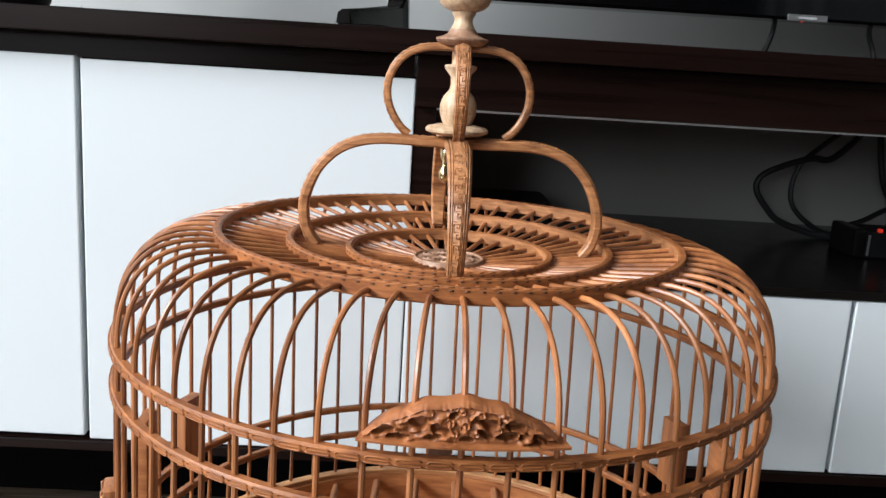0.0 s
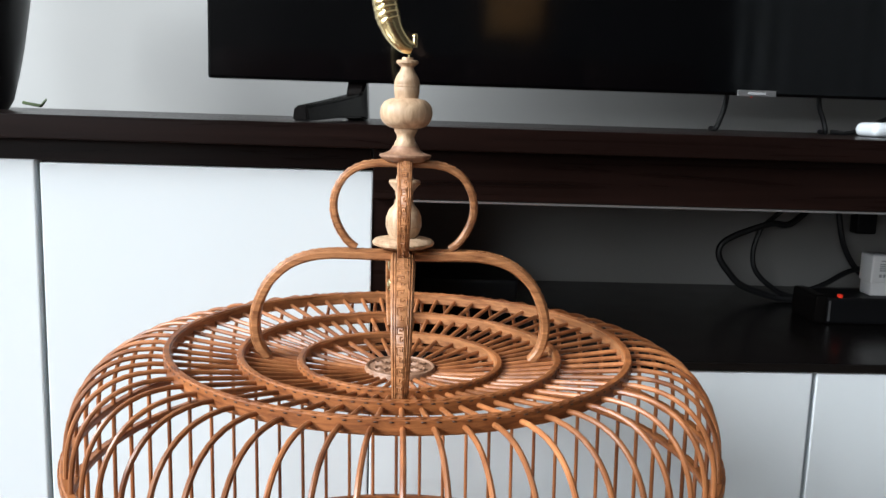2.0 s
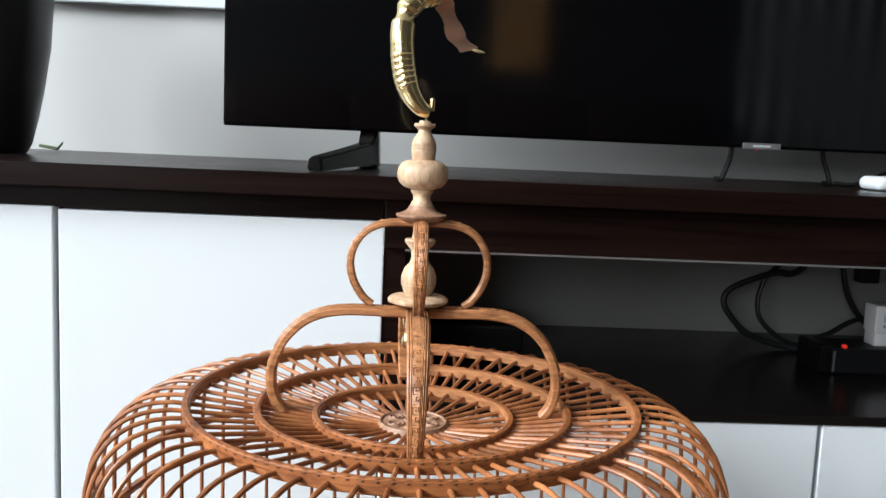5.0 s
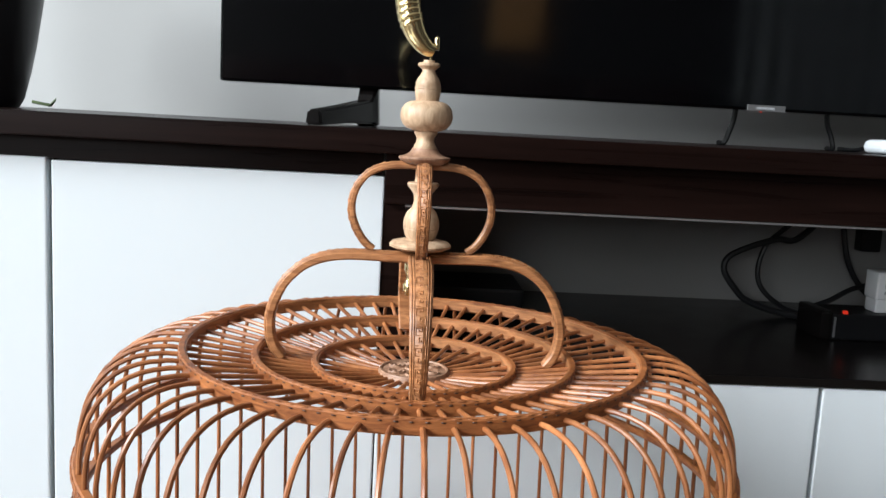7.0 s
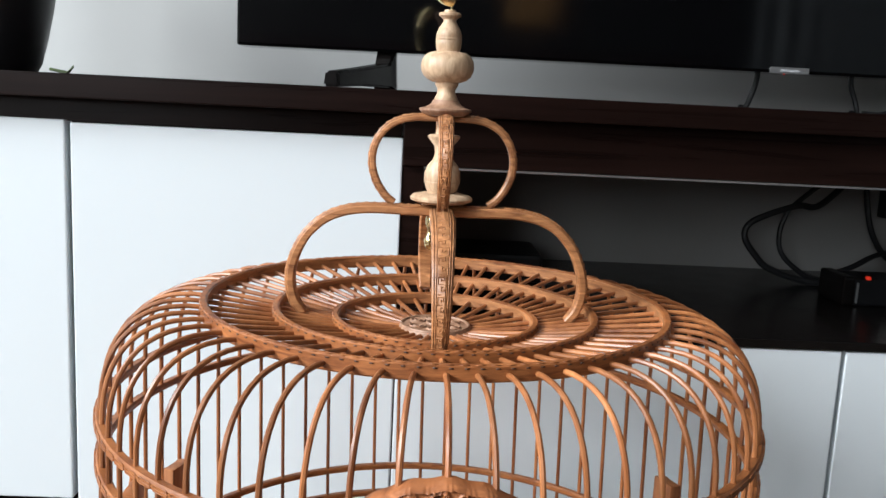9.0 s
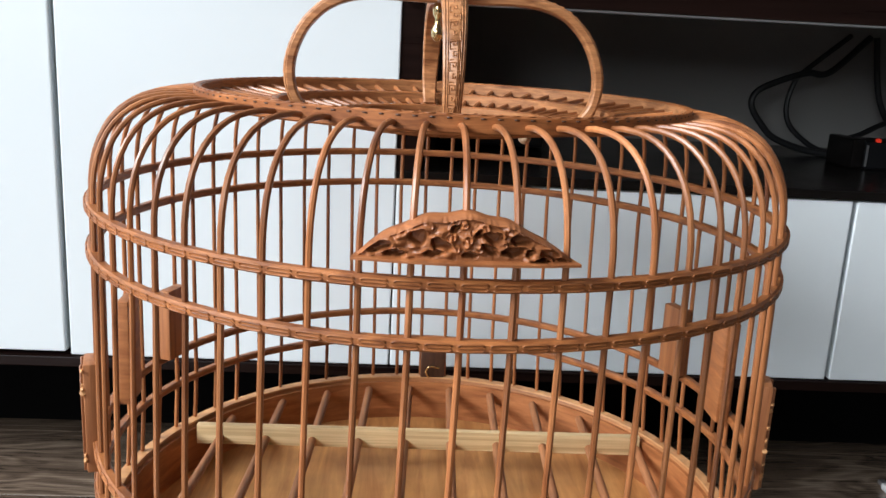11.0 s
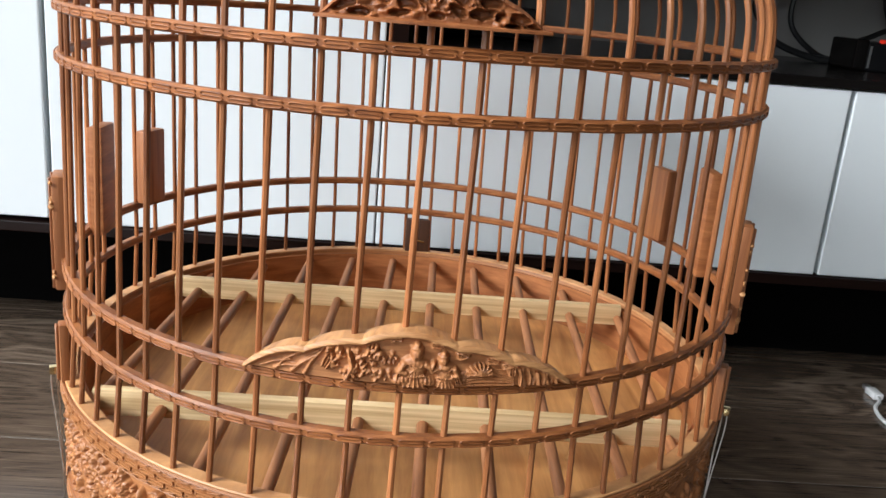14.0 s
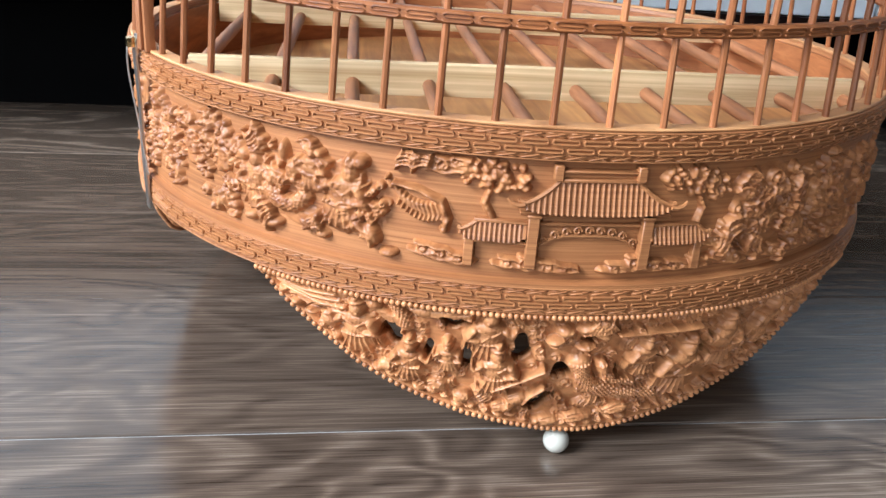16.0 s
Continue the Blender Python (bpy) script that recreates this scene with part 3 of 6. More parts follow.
def strap(prof, w0, w1, th, name, label, aside=0.0):
    """Four bent straps round the axis, from the foot to the crown (radius, height), each with a fret carved on its outer face."""
    ridge = th * 0.30
    mid = smooth_path([(r, 0, z) for r, z in prof], 6)
    k = len(mid)
    nrms, wid, run = [], [], [0.0]
    loops = []
    for i, q in enumerate(mid):
        a, b = mid[max(0, i - 1)], mid[min(k - 1, i + 1)]
        t = (b - a).normalized()
        nrm = Vector((t.z, 0, -t.x))
        w = w0 + (w1 - w0) * min(1, 1.3 * i / (k - 1))
        nrms.append(nrm)
        wid.append(w)
        if i:
            run.append(run[-1] + (q - mid[i - 1]).length)
        loops.append([q + nrm * sx + Vector((0, sy, 0)) for sx, sy in ((th / 2 - ridge * 0.6, -w / 2 + 0.0006), (th / 2 + ridge * 0.4, w * 0.12), (th / 2 - ridge * 0.6, w / 2 - 0.0006), (th / 2 - ridge * 0.6 - 0.0006, w / 2), (-th / 2 + 0.001, w / 2), (-th / 2, w / 2 - 0.001), (-th / 2, -w / 2 + 0.001), (-th / 2 + 0.001, -w / 2), (th / 2 - ridge * 0.6 - 0.0006, -w / 2))])
    first = part(name, loft(bmesh.new(), loops), M_LIDHOOP, cage, label, m=spin(-90))

    def at(sv, v):
        """A place on the outer face, sv along the strap and v across it, -1 to 1."""
        sv = max(0.0, min(run[-1], sv))
        i = max(0, min(k - 2, next((j for j in range(k - 1) if run[j + 1] >= sv), k - 2)))
        f = (sv - run[i]) / (run[i + 1] - run[i])
        w = wid[i] * (1 - f) + wid[i + 1] * f
        n = nrms[i].lerp(nrms[i + 1], f)
        rise = (v + 1) / 1.24 if v < 0.24 else (1 - v) / 0.76
        return mid[i].lerp(mid[i + 1], f) + n * (th / 2 - ridge * 0.6 + ridge * rise) + Vector((0, v * w / 2, 0))
    bm = bmesh.new()
    unit = 0.0052
    cnt = int(run[-1] / unit)
    for v in (-0.80, -0.58, 0.58, 0.80):
        tube(bm, [at(run[-1] * i / 40, v) for i in range(41)], 0.00042, 4)
    rnd = random.Random(7)
    for j in range(cnt):
        s0 = j * unit
        key = ((0.05, -0.42), (0.05, 0.42), (0.80, 0.42), (0.80, -0.12), (0.42, -0.12), (0.42, 0.14), (0.60, 0.14)) if j % 2 else ((0.05, 0.42), (0.05, -0.42), (0.80, -0.42), (0.80, 0.12), (0.42, 0.12), (0.42, -0.14), (0.60, -0.14))
        tube(bm, [at(s0 + u * unit, v + rnd.uniform(-0.03, 0.03)) for u, v in key], 0.00046, 4)
    fret = part("fret", bm, M_LIDHOOP, first, "raised meander carving")
    for i in range(1, 4):
        o = again(first, spin(-90 + 90 * i + (aside if i == 2 else 0)), cage)
        again(fret, Matrix(), o)


strap([(0.0845, 0.4130), (0.0900, 0.4210), (0.0925, 0.4315), (0.0920, 0.4420), (0.0885, 0.4530), (0.0825, 0.4635), (0.0720, 0.4735), (0.0590, 0.4792), (0.0430, 0.4814), (0.018, 0.4812), (0.002, 0.4812)], 0.0085, 0.0146, 0.0058, "lower_arch", "bent wooden strap with fret carving", 4.0)
strap([(0.0295, 0.4853), (0.0345, 0.4893), (0.0392, 0.4958), (0.0427, 0.5040), (0.0437, 0.5130), (0.0415, 0.5225), (0.0360, 0.5308), (0.0280, 0.5360), (0.0190, 0.5382), (0.010, 0.5386), (0.002, 0.5386)], 0.0068, 0.0095, 0.0042, "upper_arch", "bent wooden strap with fret carving")


def finial():
    part("finial_dish", lathe(bmesh.new(), [(0, 0.4862), (0.015, 0.4862), (0.0192, 0.4880), (0.0195, 0.4895), (0.0180, 0.4912), (0.012, 0.4925), (0, 0.4928)], 48), M_PALE, cage, "pale turned wooden dish")
    part("finial_vase", lathe(bmesh.new(), [(0, 0.4925), (0.0085, 0.4925), (0.0098, 0.4950), (0.0112, 0.4995), (0.0110, 0.4998), (0.0113, 0.5003), (0.0111, 0.5050), (0.0094, 0.5096), (0.0062, 0.5132), (0.0052, 0.5170), (0.0058, 0.5215), (0.0096, 0.5262), (0.0100, 0.5275), (0.0092, 0.5285), (0.0055, 0.5288), (0.0045, 0.534), (0.0045, 0.541), (0, 0.541)], 40), M_PALE, cage, "pale turned wooden vase")
    part("finial_skirt", lathe(bmesh.new(), [(0, 0.5398), (0.0118, 0.5398), (0.0150, 0.5420), (0.0160, 0.5432), (0.0160, 0.5443), (0.0125, 0.5452), (0.0095, 0.5468), (0.0082, 0.5488), (0.0080, 0.5496), (0, 0.5497)], 40), M_SKIRT, cage, "brownish turned wooden skirt")
    part("finial_ball", lathe(bmesh.new(), [(0, 0.5496), (0.0071, 0.5496), (0.0072, 0.5506), (0.0067, 0.5514), (0.0057, 0.5532), (0.0054, 0.5550), (0.0057, 0.5566), (0.0066, 0.5579), (0.0072, 0.5590), (0.0072, 0.5600), (0.0070, 0.5603), (0.0088, 0.5605), (0.0120, 0.5617), (0.0146, 0.5641), (0.0160, 0.5672), (0.0163, 0.5700), (0.0156, 0.5736), (0.0138, 0.5762), (0.0110, 0.5780), (0.0074, 0.5787), (0, 0.5788)], 48), M_PALE, cage, "pale turned wooden finial ball")
    part("finial_neck", lathe(bmesh.new(), [(0, 0.5786), (0.0071, 0.5786), (0.0077, 0.5822), (0.0079, 0.5850), (0.0077, 0.5853), (0.0079, 0.5857), (0.0079, 0.5866), (0.0077, 0.5869), (0.0078, 0.5873), (0.0076, 0.5893), (0.0066, 0.5920), (0.0049, 0.5945), (0.0039, 0.5965), (0.0041, 0.5976), (0.0056, 0.5988), (0.0067, 0.5997), (0.0067, 0.6011), (0.0062, 0.6015), (0.0036, 0.6016), (0.0034, 0.6032), (0, 0.6033)], 40), M_PALE, cage, "pale turned bottle-shaped neck")
    part("hook_nut", lathe(bmesh.new(), [(0, 0.4560), (0.0016, 0.4565), (0.0034, 0.4590), (0.0036, 0.4630), (0.0018, 0.4660), (0.0014, 0.4690), (0.0030, 0.4720), (0.0032, 0.4760), (0.0022, 0.4784), (0, 0.4784)], 20), M_BRASS, cage, "small brass nut and drop", m=Matrix.Translation((-0.006, 0, 0)))
    hook = part("hook", tube(bmesh.new(), [(0.001, 0, 0.600), (0.001, 0, 0.613)], 0.0011, 8), M_BRASS, cage, "polished brass carrying hook")
    # shank: a polished horn, a belt of fine ridges, a plain swell, a waist and a ridged collar
    P = smooth_path([(0.0030, -0.001, 0.6085), (-0.0030, -0.001, 0.6112), (-0.0095, -0.001, 0.6195), (-0.0138, 0, 0.6320), (-0.0158, 0.001, 0.6470), (-0.0160, 0.003, 0.6600), (-0.0130, 0.006, 0.6720), (-0.0065, 0.010, 0.6805), (0.004, 0.015, 0.6830)], 30)
    rad = []
    for i, q in enumerate(P):
        u = i / (len(P) - 1)
        r = 0.0034 + 0.0042 * min(1, u * 3.0) ** 0.8
        if 0.6625 < q.z < 0.6715 and u < 0.9:
            r *= 1 - 0.26 * math.sin(math.pi * (q.z - 0.6625) / 0.009)
        if abs(q.z - 0.6485) < 0.0005:
            r *= 0.92
        for zr in (0.6245, 0.6280, 0.6315, 0.6350, 0.6388, 0.6425):
            r *= 1 + 0.055 * max(0, 1 - abs(q.z - zr) / 0.0009)
        for ur in (0.80, 0.84, 0.88, 0.92, 0.96):
            r *= 1 + 0.06 * max(0, 1 - abs(u - ur) / 0.011)
        rad.append(r)
    part("shank", tube(bmesh.new(), P, rad, 20), M_BRASS, hook)
    part("screw", lathe(bmesh.new(), [(0, 0.6095), (0.0016, 0.6095), (0.0016, 0.6165), (0.0010, 0.6175), (0, 0.6175)], 12), M_BRASS, hook, m=Matrix.Translation((0.0042, 0, 0)))
    Q = smooth_path([(0.000, 0.014, 0.6850), (0.0080, 0.022, 0.6800), (0.0140, 0.030, 0.6690), (0.0200, 0.036, 0.6580), (0.0280, 0.040, 0.6515)], 8)
    loops = []
    for i, q in enumerate(Q):
        w = 0.0048 + 0.0009 * (1 if (i // 6) % 2 else -1) * min(1, (i % 6) / 2)
        loops.append([q + Vector(v) for v in ((-w, -0.001, -0.0015), (w, 0.001, 0.0015), (w + 0.0007, 0.002, 0.003), (-w + 0.0007, 0.0, 0.0005))])
    part("tip", loft(bmesh.new(), loops), M_COPPER, hook, "flat dull copper tongue with notched edges")
    b = bmesh.new()
    bmesh.ops.create_uvsphere(b, u_segments=16, v_segments=8, radius=0.0052, matrix=Matrix.LocRotScale((0.0345, 0.041, 0.6520), Euler((0.3, 0.2, 0)), (1, 0.7, 0.22)))
    part("button", b, M_BRASS, hook)


finial()


def base():
    # drum: outer skin with an upper and a lower band, hollow inside
    prof = [(0.1985, 0.0840), (0.2050, 0.0840), (0.2065, 0.0855), (0.2065, 0.0980), (0.2035, 0.0990), (0.2035, 0.1485), (0.2065, 0.1495), (0.2075, 0.1510), (0.2075, 0.1600), (0.2065, Z_BASE), (0.1990, Z_BASE), (0.1985, 0.1600)]
    drum = part("base_drum", lathe(bmesh.new(), prof, 192, True), M_CARVE, cage, "carved reddish wooden drum base")
    # added ring: light on the drum's upper edge is put into its paler wood
    part("top_rim", lathe(bmesh.new(), [(0.1984, Z_BASE + 0.0003), (0.2064, Z_BASE + 0.0003), (0.2066, Z_BASE + 0.0009), (0.2060, Z_BASE + 0.0015), (0.1988, Z_BASE + 0.0015), (0.1984, Z_BASE + 0.0010)], 160, True), M_CREST, cage, "flat rim of the base, paler for the light on top")
    part("inner_wall", lathe(bmesh.new(), [(0.1955, 0.1220), (0.1984, 0.1220), (0.1984, 0.1585), (0.1955, 0.1585)], 128, True), M_RIMWOOD, cage)
    part("tray_floor", lathe(bmesh.new(), [(0, 0.1190), (0.1954, 0.1190), (0.1954, 0.1250), (0, 0.1250)], 96), M_TRAY, cage, "light plywood tray floor")
    for y in (0.090, -0.100):
        hx = math.sqrt(0.1955 ** 2 - abs(y) ** 2) - 0.002
        part("cross_slat", boxed(-hx, hx, y - 0.003, y + 0.003, 0.1475, 0.1628, 0.0006), M_SLAT, cage, "pale wooden cross slat")
    for k in range(-5, 6):
        x = -0.0205 + 0.0357 * k
        if abs(x) > 0.18:
            continue
        yf = -math.sqrt(0.1953 ** 2 - (x - 0.003) ** 2) + 0.001
        yb = math.sqrt(0.1953 ** 2 - (x + 0.012) ** 2) - 0.001
        part("grate_dowel", tube(bmesh.new(), [(x - 0.003, yf, 0.1525), (x + 0.0043, (yf + yb) / 2, 0.1525), (x + 0.012, yb, 0.1525)], 0.0033, 10), M_DOWEL, cage, "rough round wooden dowel")
    for az in (0, 120, 240):
        b = bmesh.new()
        bmesh.ops.create_uvsphere(b, u_segments=24, v_segments=14, radius=0.0062, matrix=Matrix.Translation(polar(0.1815, az + 1, 0.0062)))
        part("ball_foot", b, M_PEARL, cage, "small pearly white ball foot")
    return drum


DRUM = base()


# ---------------------------------------------------------------- carving tools
class Relief:
    """A sheet of heights in metres over arc length u and height v, built up from domes, scrolls and limbs."""

    def __init__(self, u0, u1, v0, v1, step):
        self.u = np.arange(u0, u1 + step / 2, step)
        self.v = np.arange(v0, v1 + step / 2, step)
        self.h = np.zeros((len(self.v), len(self.u)))

    def _win(self, u, v, r):
        i0, i1 = np.searchsorted(self.u, (u - r, u + r))
        j0, j1 = np.searchsorted(self.v, (v - r, v + r))
        if i1 <= i0 or j1 <= j0:
            return None
        return np.s_[j0:j1, i0:i1], self.u[None, i0:i1] - u, self.v[j0:j1, None] - v

    def put(self, sl, h):
        self.h[sl] = np.maximum(self.h[sl], h)

    def dome(self, u, v, a, b, turn=0.0, amp=0.003, folds=0, power=0.5):
        w = self._win(u, v, max(a, b))
        if not w:
            return
        sl, x, y = w
        c, s_ = math.cos(turn), math.sin(turn)
        p, q = (x * c + y * s_) / a, (-x * s_ + y * c) / b
        d = np.clip(1 - p * p - q * q, 0, None)
        h = amp * d ** power
        if folds:
            h = h * (1 - 0.13 * np.minimum(1, 2 * d) * (0.5 - 0.5 * np.cos(folds * 2 * math.pi * p + 2.0 * q * q + 1.4 * q)))
        self.put(sl, h)

    def scroll(self, u, v, r, turns=2.2, amp=0.003, hand=1, phase=0.0):
        w = self._win(u, v, r)
        if not w:
            return
        sl, x, y = w
        rr = np.sqrt(x * x + y * y) / r
        th = np.arctan2(y, x) / (2 * math.pi)
        wave = 0.5 + 0.5 * np.cos(2 * math.pi * (rr * turns - hand * th + phase))
        self.put(sl, amp * np.where(rr < 1, (0.30 + 0.70 * wave) * np.clip(1 - rr * rr, 0, 1) ** 0.35, 0))

    def limb(self, pts, r0, r1, amp=0.0025, notch=0):
        n = len(pts)
        for k in range(n - 1):
            (ua, va), (ub, vb) = pts[k], pts[k + 1]
            ln = math.hypot(ub - ua, vb - va)
            m = max(2, int(ln / 0.0006))
            for i in range(m):
                f = i / m
                g = (k + f) / (n - 1)
                r = r0 + (r1 - r0) * g
                a = amp * (1 - 0.18 * (math.sin(g * notch * math.pi) ** 2 if notch else 0))
                self.dome(ua + (ub - ua) * f, va + (vb - va) * f, r, r, 0, a)

    def plume(self, u, v, length, turn, bend, strands, spread, amp, r=0.0008):
        """A lock of grooved strands that sweep out together, as in carved manes, feathers and cloth."""
        for k in range(strands):
            o = (k - (strands - 1) / 2) * spread
            pts = []
            a = turn + o * 70
            x, y = u - o * math.sin(turn), v + o * math.cos(turn)
            ln = length * (1 - 0.25 * abs(k - (strands - 1) / 2) / strands)
            for i in range(6):
                pts.append((x, y))
                x += ln / 5 * math.cos(a)
                y += ln / 5 * math.sin(a)
                a += bend / 5 * (1 + 0.6 * i / 5)
            self.limb(pts, r, r * 0.55, amp * (1 - 0.10 * (k % 2)))

    def leaves(self, u, v, r, n, size, amp, rnd):
        for _ in range(n):
            a, d = rnd.uniform(0, 6.283), r * math.sqrt(rnd.random())
            q = size * rnd.uniform(0.7, 1.3)
            self.dome(u + d * math.cos(a), v + 0.75 * d * math.sin(a), q, q * rnd.uniform(0.6, 1), rnd.uniform(0, 3), amp * rnd.uniform(0.65, 1.1))

    def scales(self, pts, r0, r1, amp, size=0.0013):
        """A winding body covered with overlapping scales."""
        self.limb(pts, r0, r1, amp * 0.86)
        n = len(pts) - 1
        total = sum(math.hypot(pts[k + 1][0] - pts[k][0], pts[k + 1][1] - pts[k][1]) for k in range(n))
        m = int(total / (size * 1.15))
        for i in range(m):
            f = i / m * n
            k = min(n - 1, int(f))
            g = f - k
            u, v = pts[k][0] * (1 - g) + pts[k + 1][0] * g, pts[k][1] * (1 - g) + pts[k + 1][1] * g
            du, dv = pts[k + 1][0] - pts[k][0], pts[k + 1][1] - pts[k][1]
            ln = math.hypot(du, dv) or 1
            r = r0 + (r1 - r0) * i / m
            w = int(r / (size * 0.85))
            for j in range(-w, w + 1):
                o = (j + 0.5 * (i % 2)) * size * 1.35
                if abs(o) < r * 0.94:
                    self.dome(u - dv / ln * o, v + du / ln * o, size, size * 0.8, math.atan2(dv, du), amp * (1.12 * math.sqrt(1 - (o / r) ** 2 * 0.8)), 0, 0.5)

    def wing(self, u, v, length, turn, width, amp, feathers=9, hand=1):
        """A spread wing: a smooth shoulder and long feathers laid over one another."""
        for k in range(feathers):
            f = k / (feathers - 1)
            a = turn + hand * (f - 0.25) * 0.55
            x0, y0 = u + f * length * 0.35 * math.cos(turn), v + f * length * 0.35 * math.sin(turn)
            ln = length * (0.95 - 0.40 * f)
            self.limb([(x0, y0), (x0 + ln * 0.55 * math.cos(a), y0 + ln * 0.55 * math.sin(a)), (x0 + ln * math.cos(a + hand * 0.12), y0 + ln * math.sin(a + hand * 0.12))], width * 0.16, width * 0.11, amp * (0.82 + 0.18 * ((k % 2) * 0.6 + 0.4 * (1 - f))))
        self.dome(u + 0.20 * length * math.cos(turn), v + 0.20 * length * math.sin(turn), length * 0.27, width * 0.34, turn, amp * 1.12, 0, 0.5)

    def robed(self, u, v, k, lean=0.0, side=1, amp=0.0100, arms=True):
        """A plain rounded standing form in folded cloth, about 12 k units high over its foot at v."""
        self.dome(u - lean * 0.4, v + 2.6 * k, 3.5 * k, 3.4 * k, -lean * 30, amp * 0.78, 0, 0.5)
        self.dome(u, v + 5.8 * k, 3.0 * k, 3.2 * k, 0, amp * 0.90, 0, 0.5)
        self.dome(u + lean * 0.5, v + 7.6 * k, 3.2 * k, 1.7 * k, 0.1 * side, amp * 0.96, 0, 0.42)
        hu, hv = u + lean, v + 9.9 * k
        self.dome(hu, hv, 1.65 * k, 1.95 * k, 0, amp * 1.10, 0, 0.45)
        self.dome(hu + 0.35 * k * side, hv - 0.5 * k, 0.85 * k, 1.1 * k, 0, amp * 1.16, 0, 0.5)
        self.dome(hu, hv + 1.45 * k, 1.75 * k, 0.75 * k, 0.12 * side, amp * 1.04, 0, 0.4)
        self.dome(hu, hv + 2.25 * k, 0.95 * k, 0.9 * k, 0, amp * 0.96, 0, 0.4)
        for q in (-0.9, -0.45, 0.0, 0.45, 0.9):
            self.limb([(u + q * 1.2 * k, v + 5.6 * k), (u + q * 1.9 * k - lean * 0.3, v + 3.0 * k), (u + q * 3.2 * k - lean * 0.6, v + 0.3 * k)], 0.30 * k, 0.42 * k, amp * (0.98 - 0.14 * abs(q)))
        self.limb([(u - 1.9 * k, v + 7.4 * k), (u, v + 6.2 * k), (u + 1.5 * k * side, v + 4.6 * k)], 0.32 * k, 0.30 * k, amp * 1.05)
        self.limb([(u + 1.9 * k, v + 7.4 * k), (u + 0.2 * k, v + 6.0 * k)], 0.32 * k, 0.30 * k, amp * 1.05)
        self.limb([(u - 2.6 * k, v + 4.4 * k), (u, v + 4.0 * k), (u + 2.6 * k, v + 4.5 * k)], 0.38 * k, 0.38 * k, amp * 1.02)
        if arms:
            self.limb([(u + 2.7 * k * side, v + 7.2 * k), (u + 3.9 * k * side, v + 5.2 * k), (u + 1.7 * k * side, v + 4.9 * k)], 1.05 * k, 0.8 * k, amp * 1.08)
            self.limb([(u - 2.7 * k * side, v + 7.2 * k), (u - 4.0 * k * side, v + 6.2 * k), (u - 4.6 * k * side, v + 8.0 * k)], 1.0 * k, 0.65 * k, amp * 0.98)
            self.plume(u + 3.6 * k * side, v + 5.0 * k, 3.4 * k, -1.45, 0.5 * side, 3, 0.6 * k, amp * 0.9, 0.40 * k)

    def soften(self, times):
        for _ in range(times):
            k = np.pad(self.h, 1, mode="edge")
            self.h = (k[1:-1, 1:-1] * 4 + 2 * (k[:-2, 1:-1] + k[2:, 1:-1] + k[1:-1, :-2] + k[1:-1, 2:]) + k[:-2, :-2] + k[2:, 2:] + k[:-2, 2:] + k[2:, :-2]) / 16

    def grain(self, amount, scale):
        """Tool marks over what is carved."""
        uu, vv = np.meshgrid(self.u, self.v)
        w = np.sin(uu * scale + 3 * np.sin(vv * scale * 0.7)) * np.sin(vv * scale * 1.3 + 2 * np.sin(uu * scale * 0.6))
        self.h = np.where(self.h > 0, self.h * (1 + amount * w), 0)


def sheet(name, front, mask, mat, parent, back=None, label="", crease=0):
    """A mesh over the cells of mask; front and back: places of the grid's corners, (rows, columns, 3). With a back it is closed all round."""
    nv, nu = front.shape[:2]
    idx = np.arange(nv * nu).reshape(nv, nu)
    a, b, c, d = idx[:-1, :-1], idx[:-1, 1:], idx[1:, 1:], idx[1:, :-1]
    faces = [np.stack([x[mask] for x in (a, b, c, d)], 1)]
    verts = front.reshape(-1, 3)
    if back is not None:
        o = nv * nu
        verts = np.concatenate([verts, back.reshape(-1, 3)])
        faces.append(np.stack([x[mask] + o for x in (d, c, b, a)], 1))
        pad = np.pad(mask, 1)
        for dv, du, e0, e1 in ((-1, 0, a, b), (0, 1, b, c), (1, 0, c, d), (0, -1, d, a)):
            open_side = mask & ~pad[1 + dv:1 + dv + mask.shape[0], 1 + du:1 + du + mask.shape[1]]
            p, q = e0[open_side], e1[open_side]
            faces.append(np.stack([q, p, p + o, q + o], 1))
    faces = np.concatenate(faces)
    used, inv = np.unique(faces, return_inverse=True)
    verts, faces = verts[used], inv.reshape(-1, 4)
    me = bpy.data.meshes.new(name)
    me.vertices.add(len(verts))
    me.vertices.foreach_set("co", verts.astype(np.float32).ravel())
    me.loops.add(faces.size)
    me.loops.foreach_set("vertex_index", faces.astype(np.int32).ravel())
    me.polygons.add(len(faces))
    me.polygons.foreach_set("loop_start", np.arange(0, faces.size, 4, dtype=np.int32))
    me.polygons.foreach_set("use_smooth", np.ones(len(faces), dtype=bool))
    me.update(calc_edges=True)
    me.validate()
    if crease:
        me.set_sharp_from_angle(angle=radians(crease))
    me.materials.append(mat)
    ob = new(name, me)
    ob.parent = parent
    if label:
        ob["label"] = label
    return ob


def on_drum(az, z, r):
    """Grid of places from arrays of azimuth (radians), height and radius."""
    return np.stack([r * np.sin(az), -r * np.cos(az), z], -1)


def wrap(bm, r, az0=0.0):
    """Bend a flat mesh (x along, y outward, z up) round the drum of radius r."""
    for v in bm.verts:
        a = v.co.x / r + radians(az0)
        q = r + v.co.y
        v.co = (q * math.sin(a), -q * math.cos(a), v.co.z)
    return bm


DEG = 0.2035 * math.pi / 180           # metres of arc to a degree of the drum


